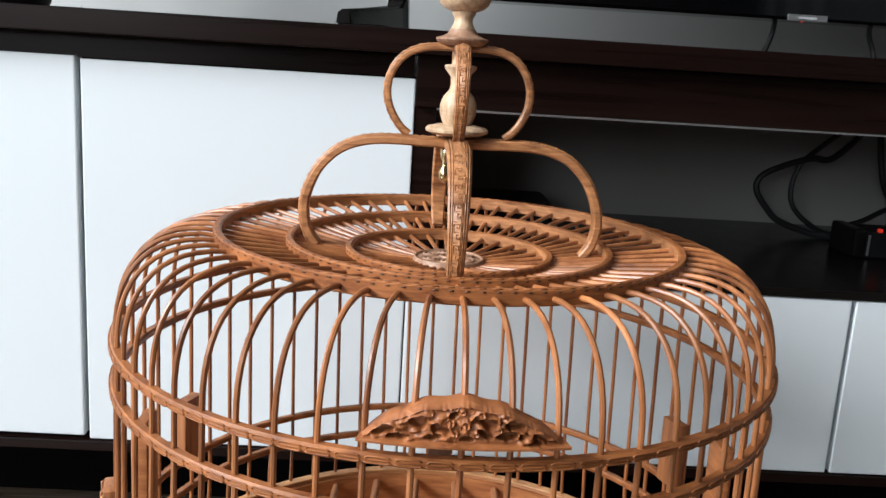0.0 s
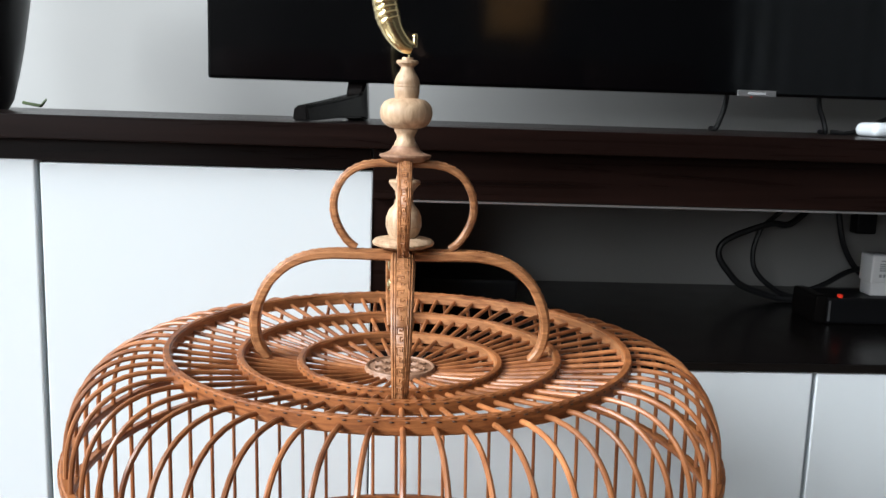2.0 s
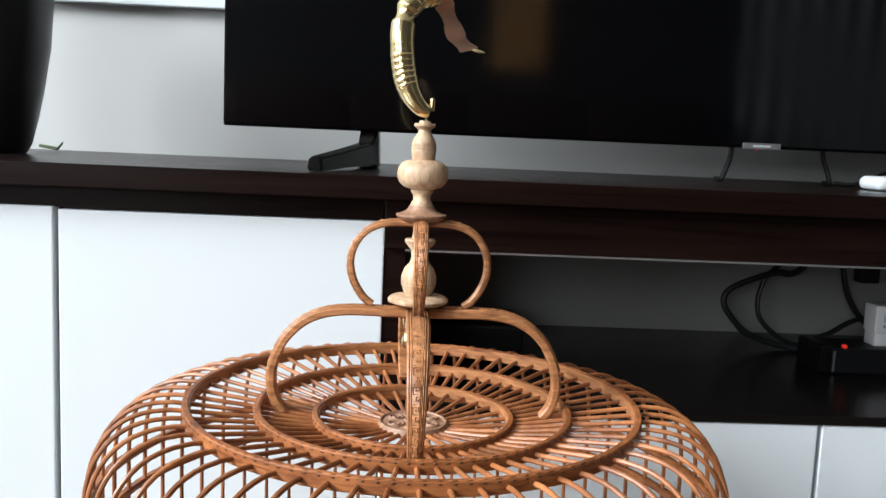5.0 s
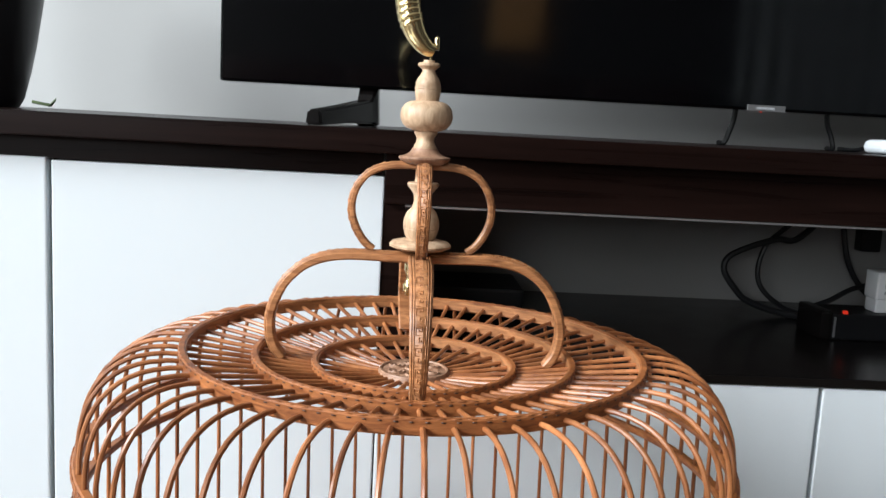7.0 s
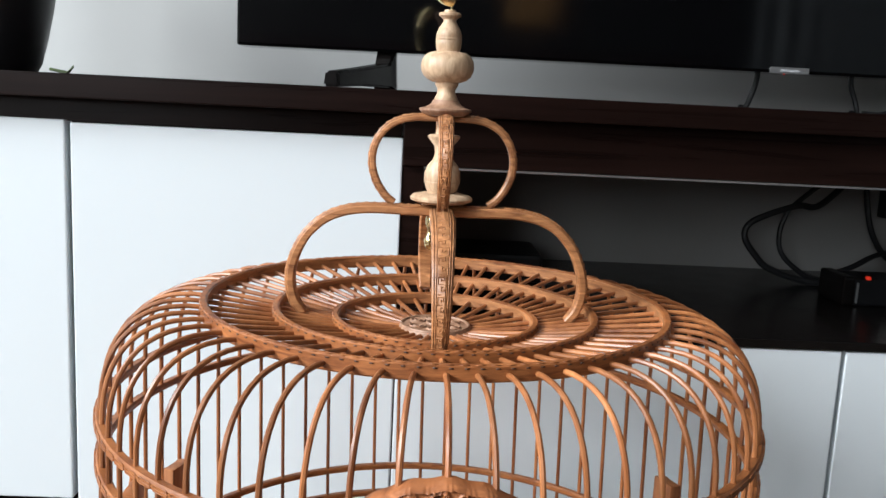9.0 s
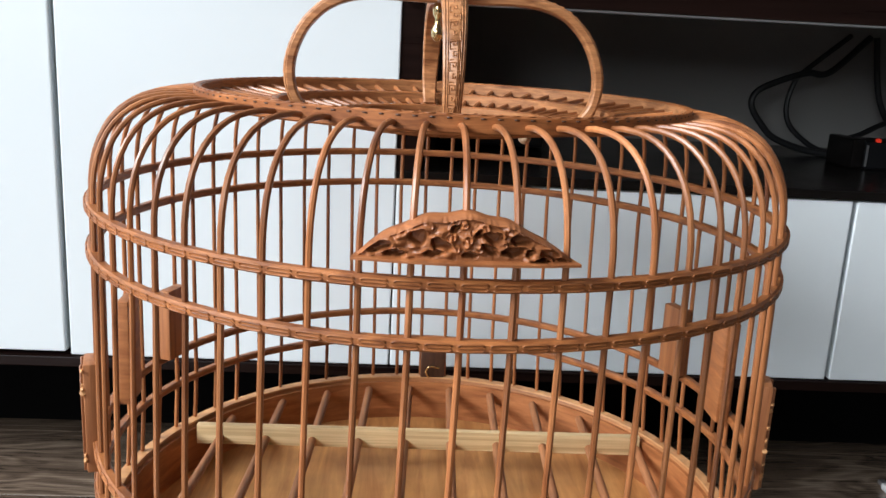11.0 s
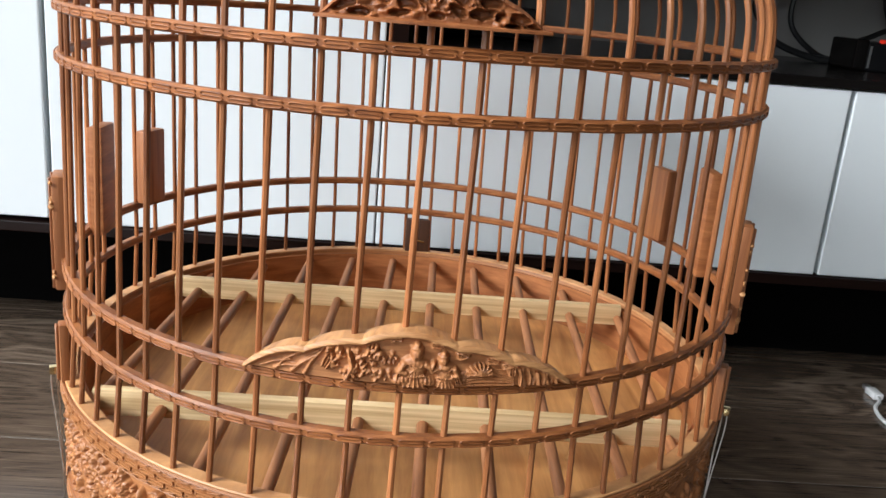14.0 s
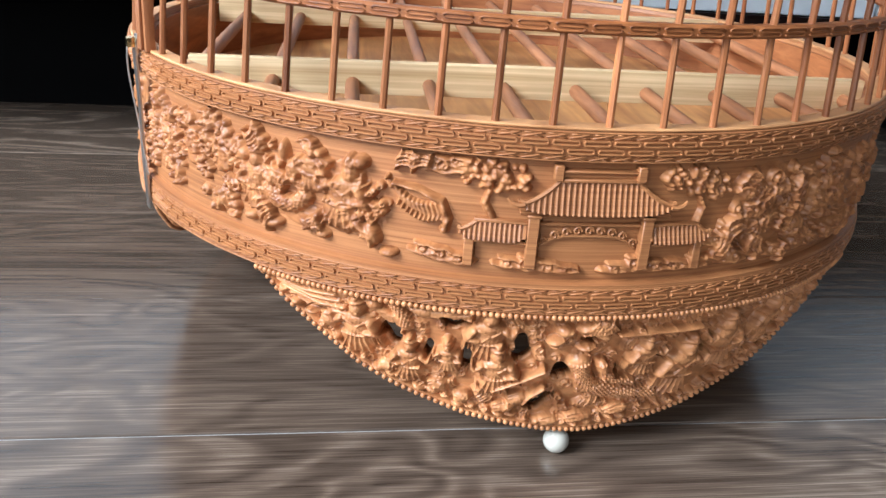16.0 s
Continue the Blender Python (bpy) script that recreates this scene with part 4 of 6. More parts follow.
def frieze():
    rnd = random.Random(11)
    rl = Relief(-78 * DEG, 78 * DEG, 0.0995, 0.1482, 0.00042)
    L = lambda az, z: (az * DEG, z)
    # foliage: trunk and crown
    for az, z, r, n in ((-62, 0.139, 0.010, 34), (-58, 0.131, 0.008, 26), (-48, 0.1405, 0.010, 36), (-44.5, 0.1365, 0.007, 22), (-13.2, 0.1425, 0.008, 34), (-10.2, 0.1405, 0.008, 30), (8.6, 0.1425, 0.006, 22), (11.6, 0.1415, 0.008, 32), (14.0, 0.1375, 0.006, 18),
                        (-57, 0.112, 0.009, 34), (-60, 0.119, 0.008, 26), (-68, 0.126, 0.010, 36), (-45.5, 0.1075, 0.008, 30), (-66, 0.110, 0.009, 28), (34, 0.140, 0.009, 28), (45, 0.135, 0.011, 36), (52, 0.120, 0.011, 36), (60, 0.137, 0.011, 34), (66, 0.117, 0.012, 36), (40, 0.111, 0.009, 30)):
        rl.leaves(az * DEG, z, r, n, 0.0019, 0.0042, rnd)
    for pts in (((-62, 0.133), (-60, 0.125), (-61, 0.118)), ((-48, 0.134), (-46, 0.128), (-47, 0.122)), ((-12, 0.137), (-12.6, 0.130), (-11.6, 0.124)), ((11.5, 0.136), (12.5, 0.130), (11.8, 0.122)), ((-56, 0.138), (-50, 0.133), (-44, 0.136)), ((46, 0.128), (47, 0.118), (49, 0.108))):
        rl.limb([L(*q) for q in pts], 0.0013, 0.0018, 0.003, 6)
    for az, z, rr, n in ((-53, 0.1285, 0.0065, 30), (-50, 0.1200, 0.0060, 26), (-54.5, 0.1385, 0.0060, 26), (-64, 0.1220, 0.0080, 34), (-50.5, 0.1320, 0.0050, 22), (-43.5, 0.1290, 0.0045, 20), (-45.0, 0.1165, 0.0050, 22), (-55.5, 0.1220, 0.0055, 24), (-41.5, 0.1410, 0.0045, 20), (-38.8, 0.1395, 0.0040, 18),
                         (16.5, 0.1195, 0.0050, 22), (17.5, 0.1110, 0.0045, 20), (26.5, 0.1180, 0.0060, 26), (31.0, 0.1120, 0.0060, 26), (37.5, 0.1240, 0.0060, 26)):
        rl.leaves(az * DEG, z, rr, n, 0.0013, 0.0044, rnd)
    # the left-hand group: stout forms in folded cloth, beasts, rings and curls
    for az, z, k, lean, side, amp in ((-40.2, 0.1110, 0.00220, 0.0006, -1, 0.0056), (-32.4, 0.1245, 0.00165, 0.0004, 1, 0.0052), (-28.4, 0.1110, 0.00250, 0.0030, 1, 0.0060), (-52.5, 0.1190, 0.00130, 0.0, 1, 0.0042), (-46.0, 0.1225, 0.00120, 0.0, -1, 0.0042)):
        rl.robed(az * DEG, z, k, lean, side, amp)
    rl.scales([L(-38.4, 0.1215), L(-36.8, 0.1165), L(-34.6, 0.1170), L(-33.0, 0.1215)], 0.0042, 0.0030, 0.0054, 0.0012)
    for az, z, a, b, t, amp in ((-42.2, 0.1330, 0.0042, 0.0036, 0.4, 0.0054), (-36.2, 0.1385, 0.0024, 0.0052, 0.15, 0.0052), (-34.8, 0.1330, 0.0040, 0.0034, -0.4, 0.0052), (-37.8, 0.1062, 0.0052, 0.0024, 0.3, 0.0048), (-33.2, 0.1108, 0.0038, 0.0026, -0.4, 0.0050), (-41.4, 0.1064, 0.0040, 0.0026, 0.2, 0.0044),
                                (-24.8, 0.1120, 0.0030, 0.0056, 0.5, 0.0056), (-22.9, 0.1045, 0.0044, 0.0022, 0.1, 0.0046), (-46.4, 0.1082, 0.0036, 0.0026, 0.2, 0.0042), (-31.0, 0.1068, 0.0036, 0.0022, 0.1, 0.0044), (-26.4, 0.1405, 0.0036, 0.0030, 0, 0.0062)):
        rl.dome(az * DEG, z, a, b, t, amp, 0, 0.48)
    rl.limb([L(-31.6, 0.1150), L(-32.0, 0.1110), L(-33.4, 0.1075)], 0.0018, 0.0014, 0.0050)
    rl.limb([L(-26.6, 0.1150), L(-25.0, 0.1105), L(-24.8, 0.1060)], 0.0020, 0.0015, 0.0056)
    rl.wing(-31.6 * DEG, 0.1420, 0.0085, -0.9, 0.0060, 0.0050, 6, 1)
    for _ in range(24):
        az, z = rnd.gauss(-25.6, 1.1), rnd.gauss(0.1245, 0.0036)
        rl.scroll(az * DEG, z, rnd.uniform(0.0013, 0.0021), 1.5, 0.0064, rnd.choice((-1, 1)), rnd.random())
    for _ in range(16):
        az, z = rnd.gauss(-37.2, 1.6), rnd.gauss(0.1265, 0.0022)
        rl.plume(az * DEG, z, rnd.uniform(0.004, 0.007), rnd.uniform(2.4, 4.0), rnd.choice((-1, 1)) * 1.2, 4, 0.0011, 0.0052, 0.0007)
    for az0, az1, z0, z1, n in ((-44, -22.8, 0.106, 0.140, 60), (-62, -44, 0.108, 0.143, 40)):
        for _ in range(n):
            az, z = rnd.uniform(az0, az1), rnd.uniform(z0, z1)
            j, i = int((z - 0.0995) / 0.00042), int((az + 78) * DEG / 0.00042)
            here = rl.h[j, i]
            if here < 0.0022:
                continue
            kind = rnd.random()
            if kind < 0.5:
                rl.plume(az * DEG, z, rnd.uniform(0.0030, 0.0055), rnd.uniform(0, 6.28), rnd.choice((-1, 1)) * rnd.uniform(0.8, 2.4), rnd.choice((2, 3, 4)), 0.00105, here + 0.0010, 0.00062)
            elif kind < 0.8:
                rl.scroll(az * DEG, z, rnd.uniform(0.0014, 0.0022), 1.5, here + 0.0011, rnd.choice((-1, 1)), rnd.random())
            else:
                rl.leaves(az * DEG, z, 0.0026, 9, 0.0009, here + 0.0009, rnd)
    for _ in range(14):
        az, z = rnd.uniform(-44, -22.5), rnd.uniform(0.105, 0.138)
        rl.dome(az * DEG, z, rnd.uniform(0.0012, 0.0026), rnd.uniform(0.0010, 0.0016), rnd.uniform(0, 3.1), rnd.uniform(0.0040, 0.0058), 0)
    # the ribbed fan
    for k in range(11):
        f = k / 10
        u0, v0 = -22.3 + 5.0 * f, 0.1325 - 0.004 * f - 0.003 * math.sin(f * 3.1)
        rl.limb([L(u0, v0), L(u0 + 0.5, v0 - 0.0042), L(u0 + 0.2, v0 - 0.0072)], 0.0008, 0.0010, 0.0038)
    rl.limb([L(-22.6, 0.1342), L(-20, 0.1330), L(-17.2, 0.1290), L(-16.4, 0.1220), L(-16.8, 0.1170)], 0.0011, 0.0020, 0.0048, 5)
    # clouds
    for az, z, r in ((-19.3, 0.1440, 0.0034), (-17.2, 0.1436, 0.0042), (-15.4, 0.1452, 0.0026), (-19.0, 0.1085, 0.0030), (-17.0, 0.1072, 0.0036), (-15.0, 0.1060, 0.0028), (-9.6, 0.1062, 0.0026), (-7.4, 0.1064, 0.0040), (-5.0, 0.1054, 0.0028), (-3.2, 0.1046, 0.002),
                     (2.6, 0.1052, 0.0026), (4.9, 0.1068, 0.0040), (7.4, 0.1058, 0.0030), (9.8, 0.1056, 0.0026), (12.6, 0.1060, 0.0034), (15.6, 0.1092, 0.0040), (18.4, 0.1062, 0.0036), (21.5, 0.1078, 0.0036), (25.0, 0.1060, 0.0036), (14.8, 0.1150, 0.0030), (29, 0.1070, 0.0042), (33, 0.1055, 0.0034), (37, 0.1060, 0.004)):
        hand = 1 if int(az) % 2 else -1
        rl.scroll(az * DEG, z, r * 0.95, 1.7, 0.0044, hand, 0.3)
        rl.limb([((az - 1.6) * DEG, z - 0.30 * r), (az * DEG, z - 0.75 * r), ((az + 1.9) * DEG, z - 0.40 * r)], 0.0011, 0.0008, 0.0036)
        rl.limb([((az - 0.9) * DEG, z + 0.75 * r), ((az + 0.7) * DEG, z + 0.60 * r), ((az + 1.7) * DEG, z + 0.10 * r)], 0.0008, 0.0007, 0.0040)
        rl.dome((az + 0.4 * hand) * DEG, z - 0.0010, r * 2.5, r * 0.62, 0.08, 0.0026, 0, 0.4)
    # the mass of curls on the right
    for az, z, r in ((22.4, 0.1400, 0.0046), (19.0, 0.1420, 0.0030), (25.6, 0.1425, 0.0032), (26.4, 0.1355, 0.0036), (18.4, 0.1345, 0.0036), (21.8, 0.1330, 0.0036), (24.2, 0.1290, 0.0034), (28.8, 0.1395, 0.0034), (30.5, 0.1315, 0.0040), (17.2, 0.1275, 0.0030), (28.0, 0.1255, 0.0034), (33.5, 0.1240, 0.0038), (36, 0.1330, 0.0042), (35.5, 0.1165, 0.0036)):
        rl.scroll(az * DEG, z, r, 2.0, 0.0056, -1 if int(az) % 2 else 1, rnd.random())
    for k in range(16):
        a = -2.8 + k * 0.36
        u, v = 21.0 * DEG, 0.1225
        rl.limb([(u + 0.003 * math.cos(a), v + 0.003 * math.sin(a)), (u + 0.0075 * math.cos(a + 0.25), v + 0.006 * math.sin(a + 0.25)), (u + 0.0115 * math.cos(a + 0.1), v + 0.0082 * math.sin(a + 0.1))], 0.0013, 0.0006, 0.0046)
    for _ in range(40):
        rl.dome(rnd.uniform(15.5, 38) * DEG, rnd.uniform(0.104, 0.142), rnd.uniform(0.001, 0.0024), rnd.uniform(0.0009, 0.0015), rnd.uniform(0, 3.1), rnd.uniform(0.003, 0.005))
    for _ in range(60):
        rl.scroll(rnd.choice((-1, 1)) * rnd.uniform(44, 76) * DEG, rnd.uniform(0.103, 0.145), rnd.uniform(0.002, 0.0042), 1.8, 0.0046, rnd.choice((-1, 1)), rnd.random())
    # low masses that tie the forms together
    for az, z, a, b, t in ((-39, 0.124, 0.011, 0.013, 0.2), (-28, 0.125, 0.012, 0.016, 0), (-34, 0.113, 0.012, 0.006, -0.1), (22, 0.128, 0.020, 0.019, 0), (31, 0.126, 0.018, 0.018, 0), (40, 0.124, 0.022, 0.020, 0), (55, 0.124, 0.040, 0.021, 0), (-70, 0.124, 0.028, 0.021, 0)):
        rl.dome(az * DEG, z, a, b, t, 0.0014, 0, 0.5)
    for lo, hi, n in ((-46, -22.6, 14), (15, 40, 50), (40, 74, 50)):
        for _ in range(n):
            az, z = rnd.uniform(lo, hi), rnd.uniform(0.106, 0.1415)
            if rl.h[min(len(rl.v) - 1, int((z - 0.0995) / 0.00042)), min(len(rl.u) - 1, int((az + 78) * DEG / 0.00042))] < 0.001:
                continue
            rl.plume(az * DEG, z, rnd.uniform(0.005, 0.010), rnd.uniform(0, 6.28), rnd.choice((-1, 1)) * rnd.uniform(0.8, 2.6), rnd.choice((3, 4, 5)), 0.00135, rnd.uniform(0.0042, 0.0066), 0.00085)
    for az, z, t in ((-20.0, 0.1445, 2.6), (-18.6, 0.1462, 2.9), (-38, 0.112, 3.6), (-41, 0.138, 0.4), (19, 0.139, 2.5), (24, 0.120, -0.5), (26, 0.131, 0.5), (20.5, 0.115, 4.4), (17.6, 0.122, 3.3)):
        rl.plume(az * DEG, z, 0.0105, t, 1.6, 5, 0.0014, 0.0064, 0.0009)
    rl.soften(1)
    rl.h = np.where(rl.h > 0.0003, rl.h, 0)
    rl.grain(0.05, 2600)
    rl.h[:, 0] = rl.h[:, -1] = 0
    uu, vv = np.meshgrid(rl.u, rl.v)
    hh = rl.h
    m = np.maximum(np.maximum(hh[:-1, :-1], hh[1:, :-1]), np.maximum(hh[:-1, 1:], hh[1:, 1:])) > 0
    pts = on_drum(uu / 0.2035, vv, np.where(hh > 0, 0.2032 + hh * 1.0, 0.2030))
    sheet("relief_carving", pts, m, M_RELIEF, DRUM, label="deep relief of trees, clouds and scrolls")
    # the far side, carved likewise but coarser
    rl = Relief(79 * DEG, 281 * DEG, 0.1005, 0.1475, 0.0016)
    for _ in range(260):
        rl.scroll(rnd.uniform(80, 280) * DEG, rnd.uniform(0.104, 0.144), rnd.uniform(0.004, 0.007), 1.6, 0.0045, rnd.choice((-1, 1)), rnd.random())
    uu, vv = np.meshgrid(rl.u, rl.v)
    m = np.ones((len(rl.v) - 1, len(rl.u) - 1), bool)
    sheet("relief_carving", on_drum(uu / 0.2035, vv, 0.2033 + rl.h), m, M_CARVE, DRUM)


def pagoda():
    bm = bmesh.new()

    def slab(u0, u1, z0, z1, d0, d1, bev=0.0004):
        box(bm, u0 * DEG, u1 * DEG, d0, d1, z0, z1, bev, 1)

    def roof(u0, u1, t0, t1, z0, z1, d0, d1, ribs):
        """A tiled roof: rows of tiles run straight down from a hipped upper edge to the eave, which lifts at its ends."""
        def at(u):
            e = 2 * (u - u0) / (u1 - u0) - 1
            lo = z0 + 0.0030 * abs(e) ** 6
            if u < t0:
                f = (u - u0) / (t0 - u0)
            elif u > t1:
                f = (u1 - u) / (u1 - t1)
            else:
                f = 1.0
            hi = max(lo + 0.0012, z0 + 0.0030 + (z1 - z0 - 0.0030) * f ** 1.7)
            g = (hi - z0) / (z1 - z0)
            return Vector((u * DEG, d1, lo)), Vector((u * DEG, d1 + (d0 - d1) * g, hi))
        n = 40
        loops = []
        for i in range(n + 1):
            lo, hi = at(u0 + (u1 - u0) * i / n)
            loops.append([Vector((lo.x, 0, lo.z)), lo, hi, Vector((hi.x, 0, hi.z))])
        loft(bm, loops)
        for i in range(ribs + 1):
            lo, hi = at(u0 + (u1 - u0) * (i + 0.5) / (ribs + 1))
            mid = lo.lerp(hi, 0.5) + Vector((0, -0.0002, 0))
            tube(bm, [lo + Vector((0, 0.0003, -0.0003)), mid + Vector((0, 0.0003, 0)), hi + Vector((0, 0.0003, 0))], 0.00068, 6)
        # raised hips
        for us in ([u0 + (t0 - u0) * k / 6 for k in range(7)], [u1 + (t1 - u1) * k / 6 for k in range(7)]):
            if abs(us[0] - us[-1]) > 0.5:
                tube(bm, [at(u)[1] + Vector((0, 0.0004, 0.0004)) for u in us], 0.0010, 6)
    roof(-9.0, 8.2, -4.7, 3.6, 0.1288, 0.1416, 0.0022, 0.0052, 27)
    slab(-5.0, 3.8, 0.1412, 0.1426, 0, 0.0042)
    slab(-5.0, 3.8, 0.1426, 0.1448, 0, 0.0024)
    slab(-5.2, 4.0, 0.1448, 0.1460, 0, 0.0040)
    for u in (-5.1, 3.9):
        slab(u - 0.5, u + 0.5, 0.1416, 0.1478, 0, 0.0046)
    for sgn, e in ((-1, -9.0), (1, 8.2)):
        tube(bm, [Vector(((e - 0.6 * sgn) * DEG, 0.0056, 0.1322)), Vector((e * DEG, 0.0058, 0.1318)), Vector(((e + 0.8 * sgn) * DEG, 0.0058, 0.1326)), Vector(((e + 1.2 * sgn) * DEG, 0.0056, 0.1344))], [0.0010, 0.0010, 0.0009, 0.0005], 6)
    slab(-8.8, 8.0, 0.1274, 0.1287, 0, 0.0046)
    slab(-7.9, 6.4, 0.1258, 0.1268, 0, 0.0020)
    slab(-7.9, 6.4, 0.1226, 0.1240, 0, 0.0028)
    for u in (-7.15, 5.5):
        slab(u - 0.62, u + 0.62, 0.1050, 0.1276, 0, 0.0044)
        slab(u - 0.8, u + 0.8, 0.1262, 0.1276, 0, 0.0048)
    for u in (-13.9, 12.3):
        slab(u - 0.55, u + 0.55, 0.1040, 0.1165, 0, 0.0034)
    roof(-15.2, -7.7, -13.2, -7.7, 0.1160, 0.1228, 0.0016, 0.0040, 13)
    roof(5.8, 13.6, 5.8, 11.8, 0.1160, 0.1228, 0.0016, 0.0040, 13)
    slab(-13.6, -7.7, 0.1227, 0.1242, 0, 0.0030)
    slab(5.8, 12.0, 0.1227, 0.1242, 0, 0.0030)
    slab(-14.6, -7.6, 0.1144, 0.1158, 0, 0.0034)
    slab(5.7, 13.0, 0.1144, 0.1158, 0, 0.0034)
    # hanging fretwork between the posts
    for k in range(9):
        u = -6.0 + k * 1.28
        dz = -0.0012 + 0.0050 * (abs(k - 4) / 4) ** 3
        pts = [Vector((u * DEG + 0.0019 * (1 - j / 16) * math.cos(j * 0.6), 0.0012, 0.1196 - dz + 0.0019 * (1 - j / 16) * math.sin(j * 0.6))) for j in range(14)]
        tube(bm, pts, 0.0006, 5)
    tube(bm, [Vector(((-6.5 + k) * DEG, 0.0010, 0.1188 - 0.0060 * (abs(k - 5.6) / 5.6) ** 4)) for k in range(12)], 0.0007, 5)
    part("pagoda_carving", wrap(bm, 0.2035), M_CARVE, DRUM, "carved pagoda gate with tiled roofs")


APRON_AZ = (0, 5, 10, 16, 26, 31, 35, 41, 44.5)
APRON_Z = (0.0150, 0.0162, 0.0195, 0.0238, 0.0360, 0.0445, 0.0550, 0.0700, 0.0840)


def apron_r(z):
    return 0.185 + (z - 0.015) * 0.268


def apron(az0, step, seed):
    rnd = random.Random(seed)
    D = 0.195 * math.pi / 180
    rl = Relief(-45 * D, 45 * D, 0.0145, 0.0845, step)

    def low(az):
        return float(np.interp(abs(az), APRON_AZ, APRON_Z))

    def spot():
        while True:
            az, z = rnd.uniform(-42, 42), rnd.uniform(0.018, 0.082)
            if z > low(az) + 0.003:
                return az * D, z
    rl.h += 0.0002
    U = lambda a: (a - 3.5) * D
    holes = [(a - 3.5, z, p, q) for a, z, p, q in ((-22.7, 0.0648, 0.0038, 0.0062), (-15.0, 0.0749, 0.0062, 0.0034), (-6.4, 0.0620, 0.0034, 0.0068), (-36.3, 0.0816, 0.0040, 0.0016), (-32.5, 0.0694, 0.0044, 0.0018), (-3.5, 0.0294, 0.0052, 0.0030), (-13.0, 0.0550, 0.0024, 0.0052),
                                                (23.9, 0.0744, 0.0042, 0.0042), (33.9, 0.0785, 0.0044, 0.0026), (19.3, 0.0602, 0.0022, 0.0060), (-0.7, 0.0499, 0.0046, 0.0038), (-2.2, 0.0350, 0.0034, 0.0034), (6.6, 0.0500, 0.0018, 0.0030), (-18.0, 0.0575, 0.0018, 0.0042), (28.2, 0.0560, 0.0022, 0.0030), (12.6, 0.0560, 0.0026, 0.0016), (2.0, 0.0690, 0.0030, 0.0016))]
    # a ground of clouds, leaves and drapery
    for _ in range(150):
        u, z = spot()
        rl.scroll(u, z, rnd.uniform(0.0022, 0.0042), rnd.uniform(1.3, 1.9), rnd.uniform(0.0026, 0.0052), rnd.choice((-1, 1)), rnd.random())
    for _ in range(130):
        u, z = spot()
        rl.plume(u, z, rnd.uniform(0.004, 0.008), rnd.uniform(0, 6.28), rnd.choice((-1, 1)) * rnd.uniform(0.6, 2.2), rnd.choice((3, 4)), 0.0013, rnd.uniform(0.0034, 0.0062), 0.0008)
    # swept plumes at the thin end, wings and the bird between them
    for k in range(6):
        rl.limb([(U(-39 + k), 0.0812 - 0.0022 * k), (U(-34 + k), 0.0778 - 0.0026 * k), (U(-29.5 + 0.5 * k), 0.0790 - 0.0030 * k)], 0.0010, 0.0017, 0.0074 - 0.0004 * (k % 2))
    rl.wing(U(-25.4), 0.0812, 0.0185, -0.75, 0.0105, 0.0082, 9, 1)
    rl.wing(U(-20.2), 0.0806, 0.0270, -0.14, 0.0115, 0.0086, 10, 1)
    rl.scales([(U(-22.2), 0.0812), (U(-21.2), 0.0760), (U(-20.6), 0.0695)], 0.0028, 0.0036, 0.0092, 0.0011)
    # standing forms
    for a, z, k, lean, side, amp in ((-27.2, 0.0502, 0.00245, 0.0010, 1, 0.0098), (-20.4, 0.0392, 0.00205, 0.0004, -1, 0.0100), (-15.4, 0.0470, 0.00150, -0.0006, 1, 0.0088), (-10.6, 0.0560, 0.00232, 0.0, -1, 0.0088), (-9.4, 0.0372, 0.00228, 0.0002, 1, 0.0108),
                                  (10.0, 0.0470, 0.00190, -0.0016, -1, 0.0094), (16.0, 0.0320, 0.00285, 0.0008, -1, 0.0104), (22.2, 0.0450, 0.00255, -0.0022, 1, 0.0096), (30.2, 0.0520, 0.00215, 0.0006, -1, 0.0086), (35.6, 0.0610, 0.0015, 0.0004, 1, 0.0078)):
        rl.robed(U(a), z, k, lean, side, amp)
    # crouching beasts, rocks and poles low down
    for a, z, p, q, t, amp in ((-16.6, 0.0385, 0.0056, 0.0046, 0.3, 0.0084), (-13.4, 0.0335, 0.0050, 0.0040, -0.2, 0.0088), (-6.0, 0.0345, 0.0058, 0.0042, 0.3, 0.0092), (-7.8, 0.0285, 0.0062, 0.0030, 0.1, 0.0084), (3.0, 0.0225, 0.0085, 0.0034, 0.05, 0.0086), (8.6, 0.0262, 0.0070, 0.0032, 0.15, 0.0086), (-1.0, 0.0205, 0.0060, 0.0026, 0, 0.0080), (25.8, 0.0420, 0.0050, 0.0036, 0.5, 0.0080), (-23.6, 0.0450, 0.0044, 0.0038, -0.6, 0.0078), (-31.2, 0.0640, 0.0050, 0.0032, -0.7, 0.0076)):
        rl.dome(U(a), z, p, q, t, amp, 0, 0.5)
        rl.scroll(U(a) + 0.0014, z + 0.0004, min(p, q) * 0.7, 1.5, amp * 1.12, 1, 0.2)
        rl.plume(U(a) - p * 0.7, z, p * 1.5, t + 0.2, -0.8, 4, 0.0012, amp * 1.05, 0.0007)
    rl.limb([(U(-9.6), 0.0400), (U(-6.5), 0.0462), (U(-3.2), 0.0532)], 0.0010, 0.0012, 0.0112)
    rl.limb([(U(5.0), 0.0728), (U(10.0), 0.0732), (U(16.5), 0.0728)], 0.0013, 0.0016, 0.0106)
    rl.limb([(U(-3.0), 0.0420), (U(-4.6), 0.0370), (U(-5.4), 0.0320)], 0.0018, 0.0012, 0.0098)
